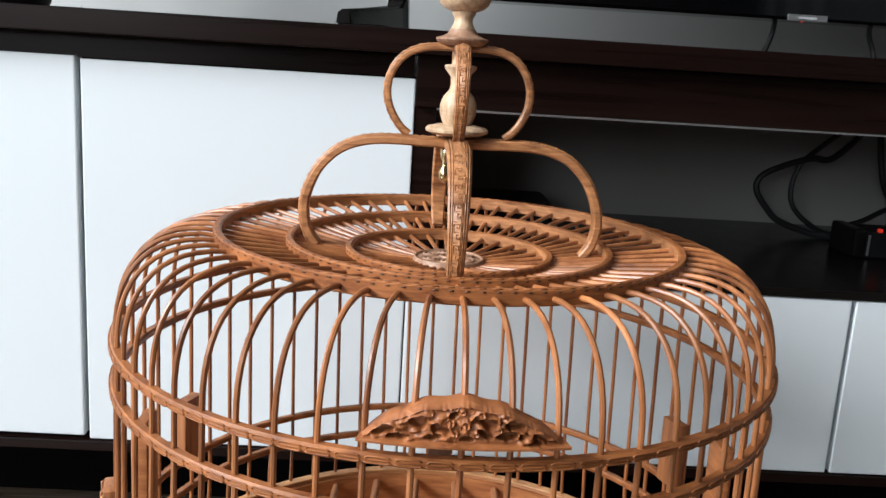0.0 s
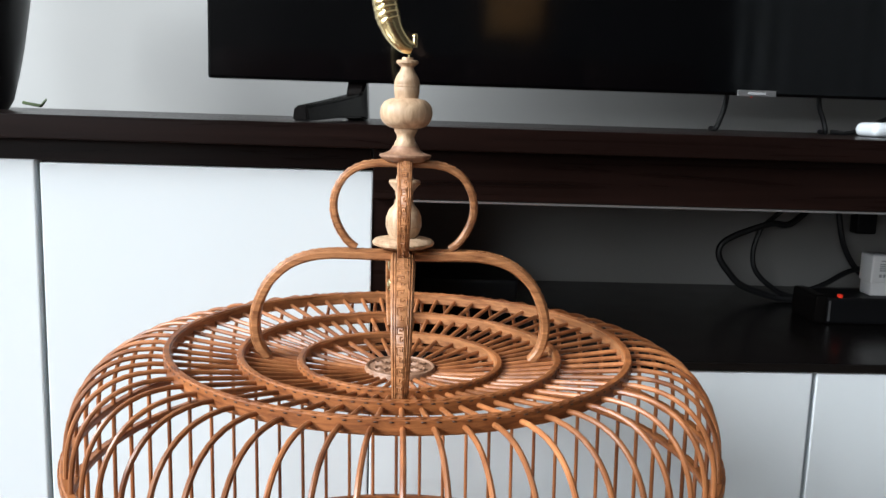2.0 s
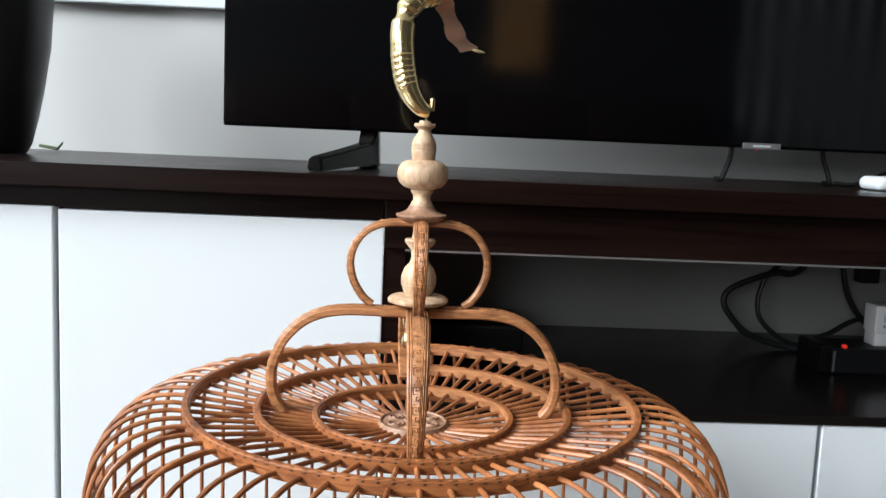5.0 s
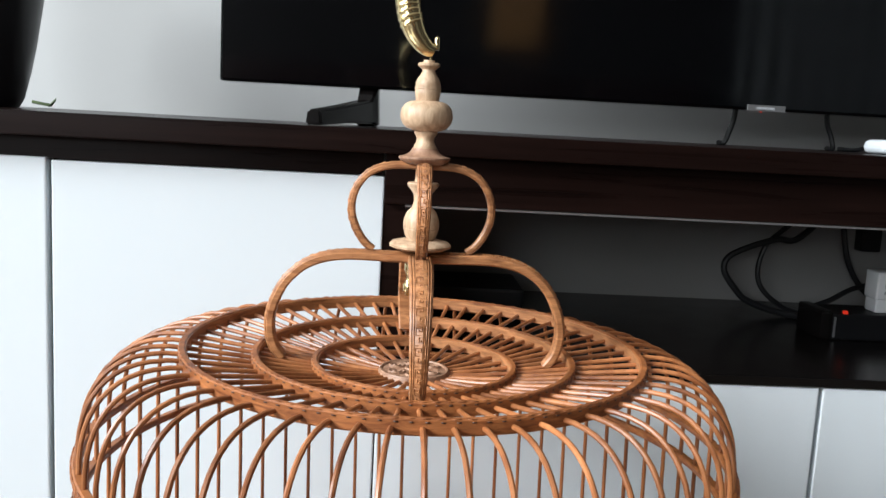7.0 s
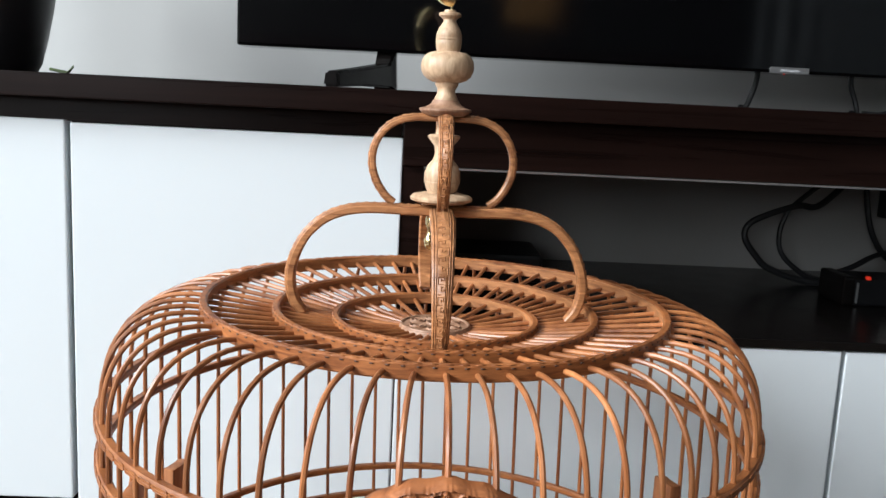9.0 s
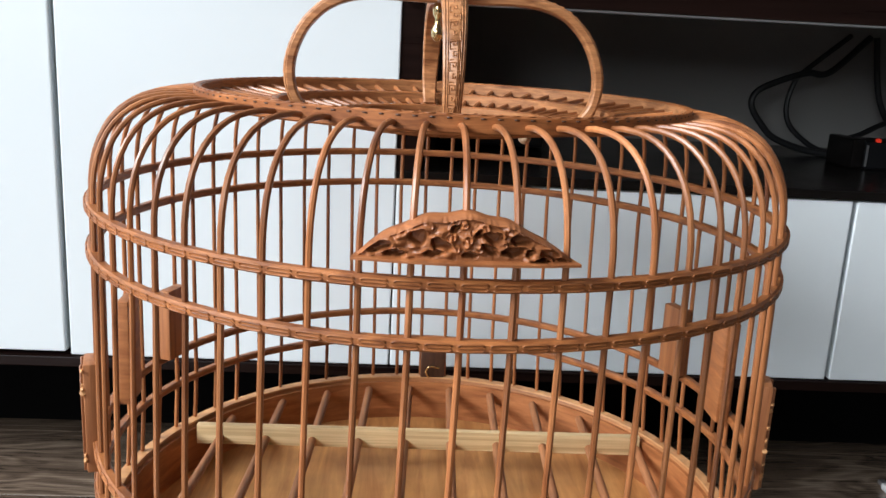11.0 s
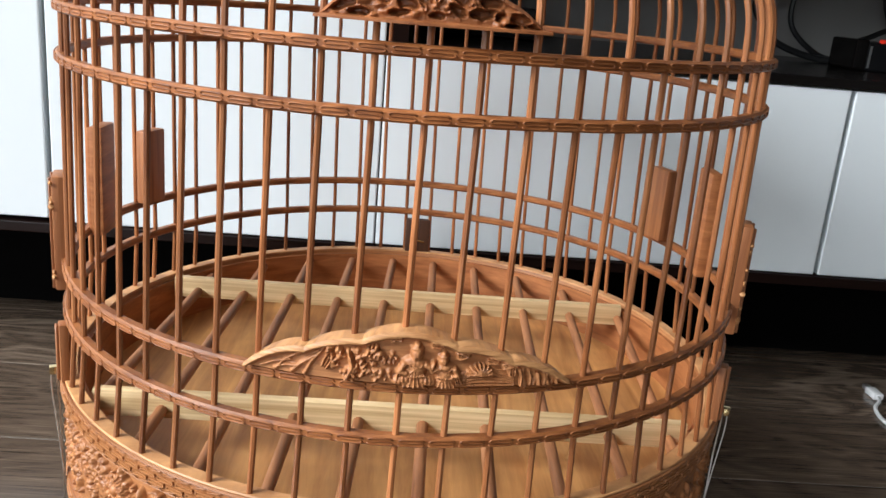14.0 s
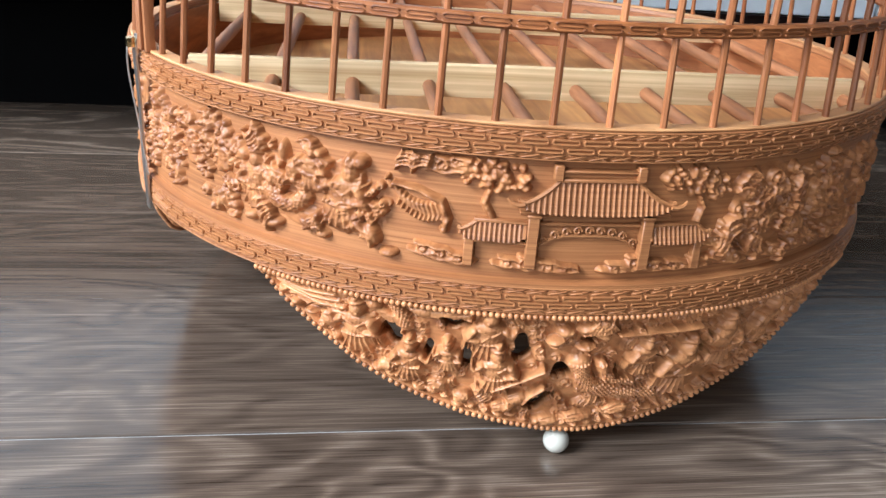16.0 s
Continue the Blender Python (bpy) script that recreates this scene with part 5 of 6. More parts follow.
    # small rocks and waves all along the lower edge
    for k in range(46):
        a = -41 + 82 * k / 45
        z = low(a) + rnd.uniform(0.0026, 0.0052)
        rl.dome(a * D, z, rnd.uniform(0.0022, 0.0042), rnd.uniform(0.0014, 0.0024), rnd.uniform(-0.5, 0.5), rnd.uniform(0.0062, 0.0090), 0, 0.5)
        if k % 3 == 0:
            rl.scroll(a * D, z + 0.0012, 0.0022, 1.5, 0.0094, 1 if k % 2 else -1, 0.3)
    # a horned head with a flaming mane, and its scaly coils
    for a, z, p, q, t in ((-1.6, 0.0742, 0.0050, 0.0036, -0.2), (1.0, 0.0760, 0.0052, 0.0034, 0.2), (3.2, 0.0722, 0.0044, 0.0028, -0.3), (-2.6, 0.0685, 0.0042, 0.0022, 0.2), (1.4, 0.0655, 0.0050, 0.0020, 0.1)):
        rl.dome(U(a), z, p, q, t, 0.0098, 0, 0.5)
    for k in range(9):
        a = 0.25 + 0.28 * k
        rl.plume(U(0.4 + 0.5 * k), 0.0745 + 0.0008 * math.sin(k), 0.0092, a, 0.9 if k % 2 else -0.7, 3, 0.0012, 0.0104, 0.0009)
    for sg in (-1, 1):
        rl.scroll(U(0.2 + 1.1 * sg), 0.0745, 0.0017, 1.4, 0.0116, sg, 0.1)
    rl.scales([(U(1.2), 0.0560), (U(1.6), 0.0490), (U(3.2), 0.0420), (U(6.4), 0.0385), (U(10.2), 0.0372), (U(13.2), 0.0345)], 0.0052, 0.0036, 0.0100, 0.0012)
    rl.scales([(U(4.0), 0.0560), (U(4.4), 0.0520), (U(6.2), 0.0462), (U(9.2), 0.0440)], 0.0030, 0.0022, 0.0108, 0.0011)
    for _ in range(120):
        u, z = spot()
        j, i = min(len(rl.v) - 1, int((z - 0.0145) / step)), min(len(rl.u) - 1, int((u + 45 * D) / step))
        here = rl.h[j, i]
        kind = rnd.random()
        if kind < 0.5:
            rl.plume(u, z, rnd.uniform(0.0030, 0.0060), rnd.uniform(0, 6.28), rnd.choice((-1, 1)) * rnd.uniform(0.8, 2.4), rnd.choice((2, 3, 4)), 0.0011, here + 0.0006, 0.0006)
        elif kind < 0.75:
            rl.scroll(u, z, rnd.uniform(0.0015, 0.0026), 1.5, here + 0.0012, rnd.choice((-1, 1)), rnd.random())
        else:
            rl.leaves(u, z, 0.0030, 8, 0.0010, here + 0.0010, rnd)
    for _ in range(26):
        u, z = spot()
        rl.dome(u, z, rnd.uniform(0.0010, 0.0022), rnd.uniform(0.0008, 0.0014), rnd.uniform(0, 3.1), rnd.uniform(0.0060, 0.0088), 0, 0.5)
    rl.soften(1)
    rl.grain(0.03, 2200)
    uu, vv = np.meshgrid(rl.u, rl.v)
    az = uu / D
    lowz = np.interp(np.abs(az), APRON_AZ, APRON_Z)
    rimmed = (vv - lowz < 0.0015) | (vv > 0.0822)
    rim = 0.0052 * np.clip((0.0030 - np.minimum(vv - lowz, 0.0842 - vv)) / 0.0018, 0, 1)
    hh = np.maximum(np.where(rimmed, rl.h * 0.6, rl.h), rim)
    inside = (vv >= lowz) & (vv <= 0.0842)
    hole = np.zeros_like(hh, dtype=bool)
    for a_, z_, p_, q_ in holes:
        e = ((uu - a_ * D) / p_) ** 2 + ((vv - z_) / q_) ** 2
        wob = 1 + 0.35 * np.sin(3 * np.arctan2(vv - z_, uu - a_ * D) + a_)
        hole |= (e < wob * 1.25) & (hh < 0.0088)
    solid = inside & (~hole | rimmed)
    m = solid[:-1, :-1] & solid[1:, :-1] & solid[:-1, 1:] & solid[1:, 1:]
    rb = apron_r(vv)
    A = np.radians(az + az0)
    ob = sheet("apron", on_drum(A, vv, rb - 0.0034 + hh * 0.72), m, M_APRON, cage, on_drum(A, vv, rb - 0.0090), "openwork carved apron leg")
    beads = []

    def bead(az_, z_, dr=0.0):
        beads.append(Matrix.Translation(polar(apron_r(z_) + 0.0005 + dr, az_ + az0, z_)))
    n = 124
    for i in range(n + 1):
        bead(-44 + 88 * i / n, 0.0832, 0.0022)
    # along the lower edge, evenly by length
    fine = [(a_, low(a_)) for a_ in np.linspace(-44.3, 44.3, 600)]
    acc = 0.0
    for (a0, z0), (a1, z1) in zip(fine, fine[1:]):
        acc += math.hypot((a1 - a0) * D, z1 - z0)
        if acc > 0.00285:
            acc = 0
            bead(a1, z1 - 0.0004)
    bm = bmesh.new()
    bmesh.ops.create_uvsphere(bm, u_segments=8, v_segments=6, radius=0.00135)
    scatter("bead_edge", bm, beads, M_APRON, ob, "string of small carved beads")


def warped(uu, hh, v_axis, top, rows=60):
    """Heights resampled on rows that follow the outline, so that the edge runs clean."""
    w = np.linspace(0, 1, rows)[:, None]
    vv = w * top[:1]
    out = np.empty_like(vv)
    for j in range(vv.shape[1]):
        out[:, j] = np.interp(vv[:, j], v_axis, hh[:, j])
    return np.repeat(uu[:1], rows, 0), vv, out, np.ones((rows - 1, vv.shape[1] - 1), bool)


def upper_crest():
    """A cloud-like board with deep caves under curling ledges."""
    R, AZ, half, hgt = 0.205, 0.8, 12.6, 0.0200
    W = radians(half) * R
    rnd = random.Random(5)

    def arch(f):
        p, q = (2.1, 0.85) if f < 0 else (1.8, 0.95)
        return max(0.06, (1 - abs(f) ** p) ** q * (0.97 + 0.03 * math.cos(16 * f)))
    rl = Relief(-W, W, 0, hgt, 0.0004)
    rl.h += 0.0040
    for _ in range(70):
        f = rnd.uniform(-0.85, 0.85)
        rl.dome(f * W, arch(f) * hgt * rnd.uniform(0.12, 0.85), rnd.uniform(0.0022, 0.0060), rnd.uniform(0.0012, 0.0028), rnd.uniform(-0.7, 0.7), rnd.uniform(0.0042, 0.0066), 0, 0.6)
    # a knot of curls and grooved strands in the middle
    for f, g, q, hand in ((-0.14, 0.56, 0.0030, 1), (-0.04, 0.80, 0.0026, -1), (0.00, 0.48, 0.0032, 1), (0.10, 0.36, 0.0028, -1), (0.14, 0.78, 0.0028, 1), (0.05, 0.64, 0.0026, -1), (-0.10, 0.30, 0.0026, 1), (0.30, 0.50, 0.0026, -1), (-0.33, 0.78, 0.0024, 1), (0.34, 0.82, 0.0024, -1)):
        rl.scroll(f * W, g * arch(f) * hgt, q, 1.6, 0.0076, hand, 0.25)
    for _ in range(5):
        rl.plume(rnd.uniform(-0.12, 0.20) * W, rnd.uniform(0.2, 0.85) * hgt, rnd.uniform(0.004, 0.007), rnd.uniform(-2.2, -0.9), rnd.uniform(-1.4, 1.4), 3, 0.0014, rnd.uniform(0.0046, 0.0064), 0.0009)
    uu, vv = np.meshgrid(rl.u, rl.v)
    hh = rl.h
    caves = ((-0.78, 0.62, 0.0044, 0.0020, 0.25), (-0.62, 0.26, 0.0036, 0.0012, 0.0), (-0.43, 0.60, 0.0030, 0.0027, 0.1), (-0.24, 0.42, 0.0036, 0.0020, -0.35), (-0.30, 0.22, 0.0036, 0.0010, 0.1), (-0.12, 0.74, 0.0018, 0.0011, 0.6), (0.02, 0.20, 0.0026, 0.0010, 0.0), (0.10, 0.66, 0.0018, 0.0013, 0.4),
             (0.22, 0.62, 0.0030, 0.0021, -0.3), (0.20, 0.34, 0.0032, 0.0013, -0.5), (0.45, 0.66, 0.0036, 0.0019, -0.1), (0.40, 0.34, 0.0046, 0.0016, 0.05), (0.54, 0.40, 0.0016, 0.0012, 0.6), (0.74, 0.52, 0.0040, 0.0020, -0.3), (0.88, 0.34, 0.0026, 0.0012, -0.4), (0.66, 0.20, 0.0030, 0.0008, 0.0))
    for f, g, a, b, tw in caves:
        u, z = f * W, g * arch(f) * hgt
        c, s_ = math.cos(tw), math.sin(tw)
        pu, pv = (uu - u) * c + (vv - z) * s_, -(uu - u) * s_ + (vv - z) * c
        d = np.sqrt((pu / a) ** 2 + (pv / b) ** 2) * (1 + 0.16 * np.sin(3 * np.arctan2(pv, pu) + 9 * f))
        ledge = np.exp(-((d - 1.35) / 0.33) ** 2) * (0.55 + 0.45 * np.clip(pv / b, -1, 1))
        hh = np.maximum(hh, 0.0074 * ledge)
        hh = hh - (hh + 0.0062) * np.clip((1.18 - d) / 0.30, 0, 1)
    top = np.vectorize(arch)(uu / W) * hgt
    rl.h = hh
    rl.soften(1)
    hh = rl.h + 0.00018 * np.sin(uu * 3100 + 2.5 * np.sin(vv * 2300)) * np.sin(vv * 3700 + 2 * np.sin(uu * 1700))
    edge = np.clip((top - vv) / 0.0020, 0, 1)
    hh = np.where(edge < 1, np.maximum(0.0022 + 0.0034 * edge, hh * edge) * (1 + 0.05 * np.sin(uu * 1900 + 2 * np.sin(uu * 700))), hh)
    hh = np.where(vv < 0.0013, 0.0070, hh)
    uu, vv, hh, m = warped(uu, hh, rl.v, top)
    A, Z = uu / R + radians(AZ), 0.3735 + vv
    sheet("upper_crest", on_drum(A, Z, 0.2015 + hh), m, M_STAINED, cage, on_drum(A, Z, np.full_like(A, 0.1950)), "carved reddish crest with deep hollows", 60)


def lower_crest():
    """A scalloped pale board: a smooth chamfered rim round a sunk field of figures, leaves and hills."""
    R, AZ, half, hgt = 0.205, 1.0, 20, 0.0262
    W = radians(half) * R
    rnd = random.Random(9)
    kf = (-1, -0.62, -0.28, 0.27, 0.61, 1)
    kh = (0.05, 0.52, 0.76, 0.74, 0.50, 0.05)
    swell = (0.12, 0.07, 0.20, 0.07, 0.10)

    def arch(f):
        h = float(np.interp(f, kf, kh))
        for i in range(5):
            if kf[i] <= f <= kf[i + 1]:
                h += swell[i] * math.sin(math.pi * (f - kf[i]) / (kf[i + 1] - kf[i])) ** 0.8
        return min(1.0, h)
    rl = Relief(-W, W, 0, hgt, 0.0004)
    rl.h += 0.0006
    low = lambda f, g: (f * W, g * arch(f) * hgt)
    # long ridges running down the left slope, rock faces at the right end
    for f0, g0, f1, g1, f2, g2, w in ((-0.80, 0.10, -0.74, 0.50, -0.64, 0.78, 0.0009), (-0.70, 0.08, -0.64, 0.40, -0.55, 0.62, 0.0011), (-0.62, 0.06, -0.58, 0.45, -0.50, 0.80, 0.0010),
                                      (-0.90, 0.20, -0.80, 0.42, -0.70, 0.50, 0.0007), (-0.66, 0.30, -0.74, 0.28, -0.82, 0.12, 0.0007)):
        rl.limb([low(f0, g0), low(f1, g1), low(f2, g2)], w, w * 0.8, 0.0030)
    for k in range(9):
        f = 0.68 + 0.03 * k
        rl.limb([low(f, 0.04), low(f + rnd.uniform(-0.02, 0.02), 0.35), low(f - 0.02, rnd.uniform(0.55, 0.85))], rnd.uniform(0.0008, 0.0016), 0.0009, rnd.uniform(0.0022, 0.0042))
    # a tree with ragged leaves
    for f, g in ((-0.44, 0.66), (-0.40, 0.40), (-0.34, 0.16), (-0.33, 0.58), (-0.26, 0.34), (-0.22, 0.62), (-0.17, 0.20), (-0.14, 0.48)):
        u, v = low(f, g)
        rl.leaves(u, v, 0.0044, 20, 0.0012, rnd.uniform(0.0040, 0.0056), rnd)
    rl.limb([low(-0.37, 0.05), low(-0.33, 0.35), low(-0.36, 0.70)], 0.0012, 0.0008, 0.0056)
    # two rounded forms in folded cloth
    u, v = low(0.03, 0.0)
    rl.robed(u, v - 0.0020, 0.00170, 0.0004, -1, 0.0060)
    for sg in (-1, 1):
        rl.dome(u + sg * 0.0048, v + 0.0028, 0.0052, 0.0026, -0.25 * sg, 0.0056, 3, 0.5)
    u, v = low(0.21, 0.0)
    rl.robed(u, v - 0.0015, 0.00138, -0.0012, 1, 0.0054)
    # a spray of pointed blades over low contour lines
    u, v = low(0.42, 0.30)
    for k in range(9):
        a = 0.15 + k * 0.36
        rl.limb([(u, v), (u + 0.0030 * math.cos(a), v + 0.0030 * math.sin(a)), (u + 0.0062 * math.cos(a + 0.1), v + 0.0056 * math.sin(a + 0.1))], 0.0009, 0.0005, 0.0046)
    for k in range(6):
        g = 0.04 + 0.075 * k
        rl.limb([low(0.28, g * 0.6), low(0.38, g), low(0.50, g * 1.25), low(0.64, g * 0.9)], 0.0006, 0.0006, 0.0030 - 0.0002 * k)
    for f, g, ln, t0 in ((0.28, 0.72, 0.006, 0.2), (0.34, 0.80, 0.006, 2.6), (0.56, 0.62, 0.006, 0.4), (0.52, 0.72, 0.005, 2.8), (-0.06, 0.86, 0.005, 3.0), (0.12, 0.80, 0.006, 0.1), (-0.50, 0.30, 0.005, 1.2), (0.62, 0.40, 0.006, 1.8)):
        u, v = low(f, g)
        rl.plume(u, v, ln, t0, rnd.uniform(-1.2, 1.2), 3, 0.0011, 0.0042, 0.0007)
    rl.grain(0.07, 2400)
    uu, vv = np.meshgrid(rl.u, rl.v)
    top = np.vectorize(arch)(uu / W) * hgt
    edge = np.clip((top - vv) / 0.0042, 0, 1)
    field = 0.0022 + rl.h * 0.66
    rim = 0.0048 + 0.0010 * np.sin(np.minimum(edge * 1.6, 1) * 1.57) + 0.00016 * np.sin(vv * 4200 + 6 * np.sin(uu * 130)) * np.sin(uu * 700 + 2 * np.sin(vv * 900))
    soft = np.clip((edge - 0.55) / 0.45, 0, 1)
    hh = np.maximum(rim * (1 - soft) + field * soft, field * (edge > 0.5)) 
    uu, vv, hh, m = warped(uu, hh, rl.v, top)
    A, Z = uu / R + radians(AZ), 0.2262 + vv
    back = on_drum(A, Z, np.full_like(A, 0.1975))
    far = np.clip((top[:1] - vv) / 0.0042, 0, 1)
    inner = (far[:-1, :-1] + far[1:, 1:]) / 2 > 0.72
    front = on_drum(A, Z, 0.2025 + hh)
    crest = sheet("lower_crest", front, m & ~inner, M_CREST, cage, back, "pale scalloped crest carved with leaves", 55)
    # same wood as the rim, reddened for the shade in the sunk field
    sheet("carved_field", front, m & inner, M_CREST_SHADE, crest, back, "sunk field of leaves and figures, its shade put into a redder colour", 55)


frieze()
pagoda()
apron(3.5, 0.00034, 21)
apron(123.5, 0.0016, 22)
apron(243.5, 0.0016, 23)
upper_crest()
lower_crest()


def cup_blocks():
    def block(az, r, z0, z1, w, th, label="reddish wooden cup holder block", mat=M_BLOCK):
        bm = bmesh.new()
        box(bm, -w / 2, w / 2, -th / 2, th / 2, z0, z1, 0.0015, 2)
        ob = part("cup_holder", bm, mat, cage, label, m=spin(az) @ Matrix.Translation((0, -r, 0)))
        bm = bmesh.new()
        box(bm, -w / 2 + 0.002, -w / 2 + 0.0045, -th / 2 - 0.0016, -th / 2, z0 + 0.001, z1 - 0.001, 0.0004, 1)
        box(bm, w / 2 - 0.0045, w / 2 - 0.002, -th / 2 - 0.0016, -th / 2, z0 + 0.001, z1 - 0.001, 0.0004, 1)
        part("runner", bm, mat, ob)
        return ob
    for sg in (-1, 1):
        block(sg * 110, 0.1935, 0.2262, 0.2775, 0.021, 0.0085)
        block(sg * 90.5, 0.1930, 0.2215, 0.2900, 0.024, 0.0080, "tan plywood cup holder block", M_RIMWOOD)
        # sliding door block on the outside, its outer face carved
        door = block(sg * 73, 0.2045, 0.2060, 0.2720, 0.020, 0.0075, "wooden cup door block with a carved outer face")
        bm = bmesh.new()
        rnd = random.Random(31)
        for _ in range(70):
            bmesh.ops.create_icosphere(bm, subdivisions=1, radius=0.0021, matrix=Matrix.LocRotScale((rnd.uniform(-0.0095, 0.0095), -0.0040, rnd.uniform(0.2085, 0.2695)), Euler((0, rnd.uniform(0, 3), 0)), (rnd.uniform(0.6, 1.5), rnd.uniform(0.5, 1.0), 0.7)))
        part("relief", bm, M_CREST, door, "knobbly carved face")
        block(sg * 64, 0.2060, 0.1612, 0.1955, 0.0090, 0.0050, "small carved wooden post at the base")
    # metal spring strips on both sides of the drum
    for sg in (-1, 1):
        pts = smooth_path([polar(0.2085, sg * 66, 0.168), polar(0.2095, sg * 66.5, 0.160), polar(0.2085, sg * 67, 0.135), polar(0.2085, sg * 67, 0.110), polar(0.2080, sg * 66.5, 0.082)], 5)
        bm = bmesh.new()
        loops = []
        for q in pts:
            t = Vector((q.y, -q.x, 0)).normalized()
            n = Vector((q.x, q.y, 0)).normalized()
            loops.append([q - t * 0.0030, q + t * 0.0030, q + t * 0.0030 + n * 0.0009, q - t * 0.0030 + n * 0.0009])
        part("spring_strip", loft(bm, loops), M_STEEL, cage, "thin side strip holding the base")
        part("clip", boxed(-0.0022, 0.0022, -0.0022, 0.0022, 0.162, 0.1665, 0.0006), M_BRASS, cage, "small brass clip", m=spin(sg * 66.3) @ Matrix.Translation((0, -0.2115, 0)))
        part("wire", tube(bmesh.new(), smooth_path([polar(0.2125, sg * 67.5, 0.164), polar(0.2128, sg * 67.5, 0.150), polar(0.2105, sg * 66.5, 0.125), polar(0.2085, sg * 65.5, 0.100)], 5), 0.0004, 6), M_STEEL, cage)
    # latch on the far side; its backlit shade is put into dark wood
    lt = part("latch_block", boxed(-0.0105, 0.0105, -0.003, 0.003, 0.1612, 0.1915, 0.001), M_DARKWOOD, cage, "small wooden latch block, darkened for its backlit side", m=spin(180) @ Matrix.Translation((-0.0115, -0.2015, 0)))
    part("latch_hook", tube(bmesh.new(), smooth_path([(-0.006, 0.0045, 0.172), (0.003, 0.0055, 0.1735), (0.006, 0.0050, 0.168), (0.003, 0.0045, 0.163)], 5), 0.0009, 6), M_BRASS, lt)
    b = bmesh.new()
    bmesh.ops.create_uvsphere(b, u_segments=12, v_segments=8, radius=0.0042, matrix=Matrix.Translation((0.055, 0.030, 0.3985)))
    tube(b, [(0.055, 0.030, 0.400), (0.055, 0.030, 0.408)], 0.001, 6)
    part("hanging_knob", b, M_PALE, cage)


cup_blocks()


# ---------------------------------------------------------------- small things on and in the console
def cable(name, pts, r, mat, label, category="cable", per=8):
    ob = part(name, tube(bmesh.new(), smooth_path(pts, per), r, 8), mat)
    return tagged(ob, label, category)


def small_things():
    # power strip
    st = thing("power_strip", (0.56, 0.455, 0.3385), "black power strip with a lit red switch", "power strip")
    inv = Matrix.Translation((-0.56, -0.455, -0.3385))
    part("body", boxed(0.486, 0.70, 0.428, 0.486, 0.3387, 0.3700, 0.003), M_BLACK, st, "", False, inv)
    part("switch", boxed(0.5120, 0.5165, 0.4275, 0.433, 0.3695, 0.3736, 0.0008), M_RED, st, "glowing red rocker switch", False, inv)
    part("end_cap", boxed(0.484, 0.499, 0.4265, 0.4875, 0.3387, 0.3725, 0.003), M_GLOSS, st, "", False, inv)
    part("chrome_edge", boxed(0.5005, 0.5025, 0.4262, 0.4278, 0.3420, 0.3660), M_SILVER, st, "", False, inv)
    ad = thing("phone_charger", (0.572, 0.455, 0.3700), "white plug-in phone charger standing in the power strip", "charger")
    inv = Matrix.Translation((-0.572, -0.455, -0.3700))
    part("body", boxed(0.5545, 0.5915, 0.440, 0.468, 0.3860, 0.4195, 0.0025, 3), M_PLUG, ad, "", True, inv)
    part("foot", boxed(0.5562, 0.5898, 0.4415, 0.4665, 0.3702, 0.3870, 0.002, 3), M_PLUG, ad, "", True, inv)
    b = bmesh.new()
    for i, (x0, x1, z) in enumerate(((0.565, 0.575, 0.4125), (0.564, 0.580, 0.4085), (0.564, 0.584, 0.4060), (0.564, 0.581, 0.4035), (0.564, 0.583, 0.4010))):
        box(b, x0, x1, 0.4393, 0.4399, z - 0.0007, z + 0.0007)
    for i in range(5):
        box(b, 0.564 + i * 0.0046, 0.5668 + i * 0.0046, 0.4393, 0.4399, 0.3930, 0.3965)
    part("print", b, M_GREY_INK, ad, "grey printed lines", False, inv)
    part("usb_plug", boxed(0.5918, 0.610, 0.450, 0.459, 0.3985, 0.4110, 0.0015), M_PLUG, ad, "", False, inv)
    # cables in the niche
    cable("niche_cable", [(0.56, 0.57, 0.4870), (0.505, 0.55, 0.4425), (0.4767, 0.55, 0.4400), (0.441, 0.55, 0.428), (0.4155, 0.55, 0.414), (0.4115, 0.55, 0.396), (0.4275, 0.55, 0.3735), (0.447, 0.55, 0.357), (0.49, 0.545, 0.3440), (0.535, 0.53, 0.3430), (0.60, 0.52, 0.3430)], 0.0042, M_CABLE, "black cable looping down to the niche shelf")
    cable("niche_cable", [(0.53, 0.56, 0.4880), (0.473, 0.555, 0.440), (0.4625, 0.555, 0.4234), (0.458, 0.555, 0.400), (0.463, 0.555, 0.378), (0.482, 0.555, 0.359), (0.512, 0.555, 0.3440), (0.56, 0.55, 0.3430), (0.62, 0.54, 0.3430)], 0.0034, M_CABLE, "thin black cable looping down to the niche shelf")
    cable("niche_cable", [(0.590, 0.61, 0.4880), (0.5934, 0.60, 0.4373), (0.6044, 0.60, 0.402), (0.6273, 0.60, 0.3706), (0.66, 0.58, 0.3430)], 0.0040, M_CABLE, "black cable hanging behind the charger")
    cable("niche_cable", [(0.500, 0.49, 0.3640), (0.530, 0.50, 0.3720), (0.570, 0.52, 0.3850), (0.620, 0.54, 0.3900), (0.66, 0.56, 0.3880)], 0.0034, M_CABLE, "black power cable leaving the strip")
    cb = bmesh.new()
    box(cb, 0.612, 0.640, 0.59, 0.61, 0.424, 0.4885, 0.003)
    tagged(part("cable_clamp", cb, M_BLACK, smooth=False), "black cable clamp under the niche top", "clamp")
    bx = thing("set_top_box", (0.09, 0.52, 0.3385), "flat black box standing in the niche", "media box")
    inv = Matrix.Translation((-0.09, -0.52, -0.3385))
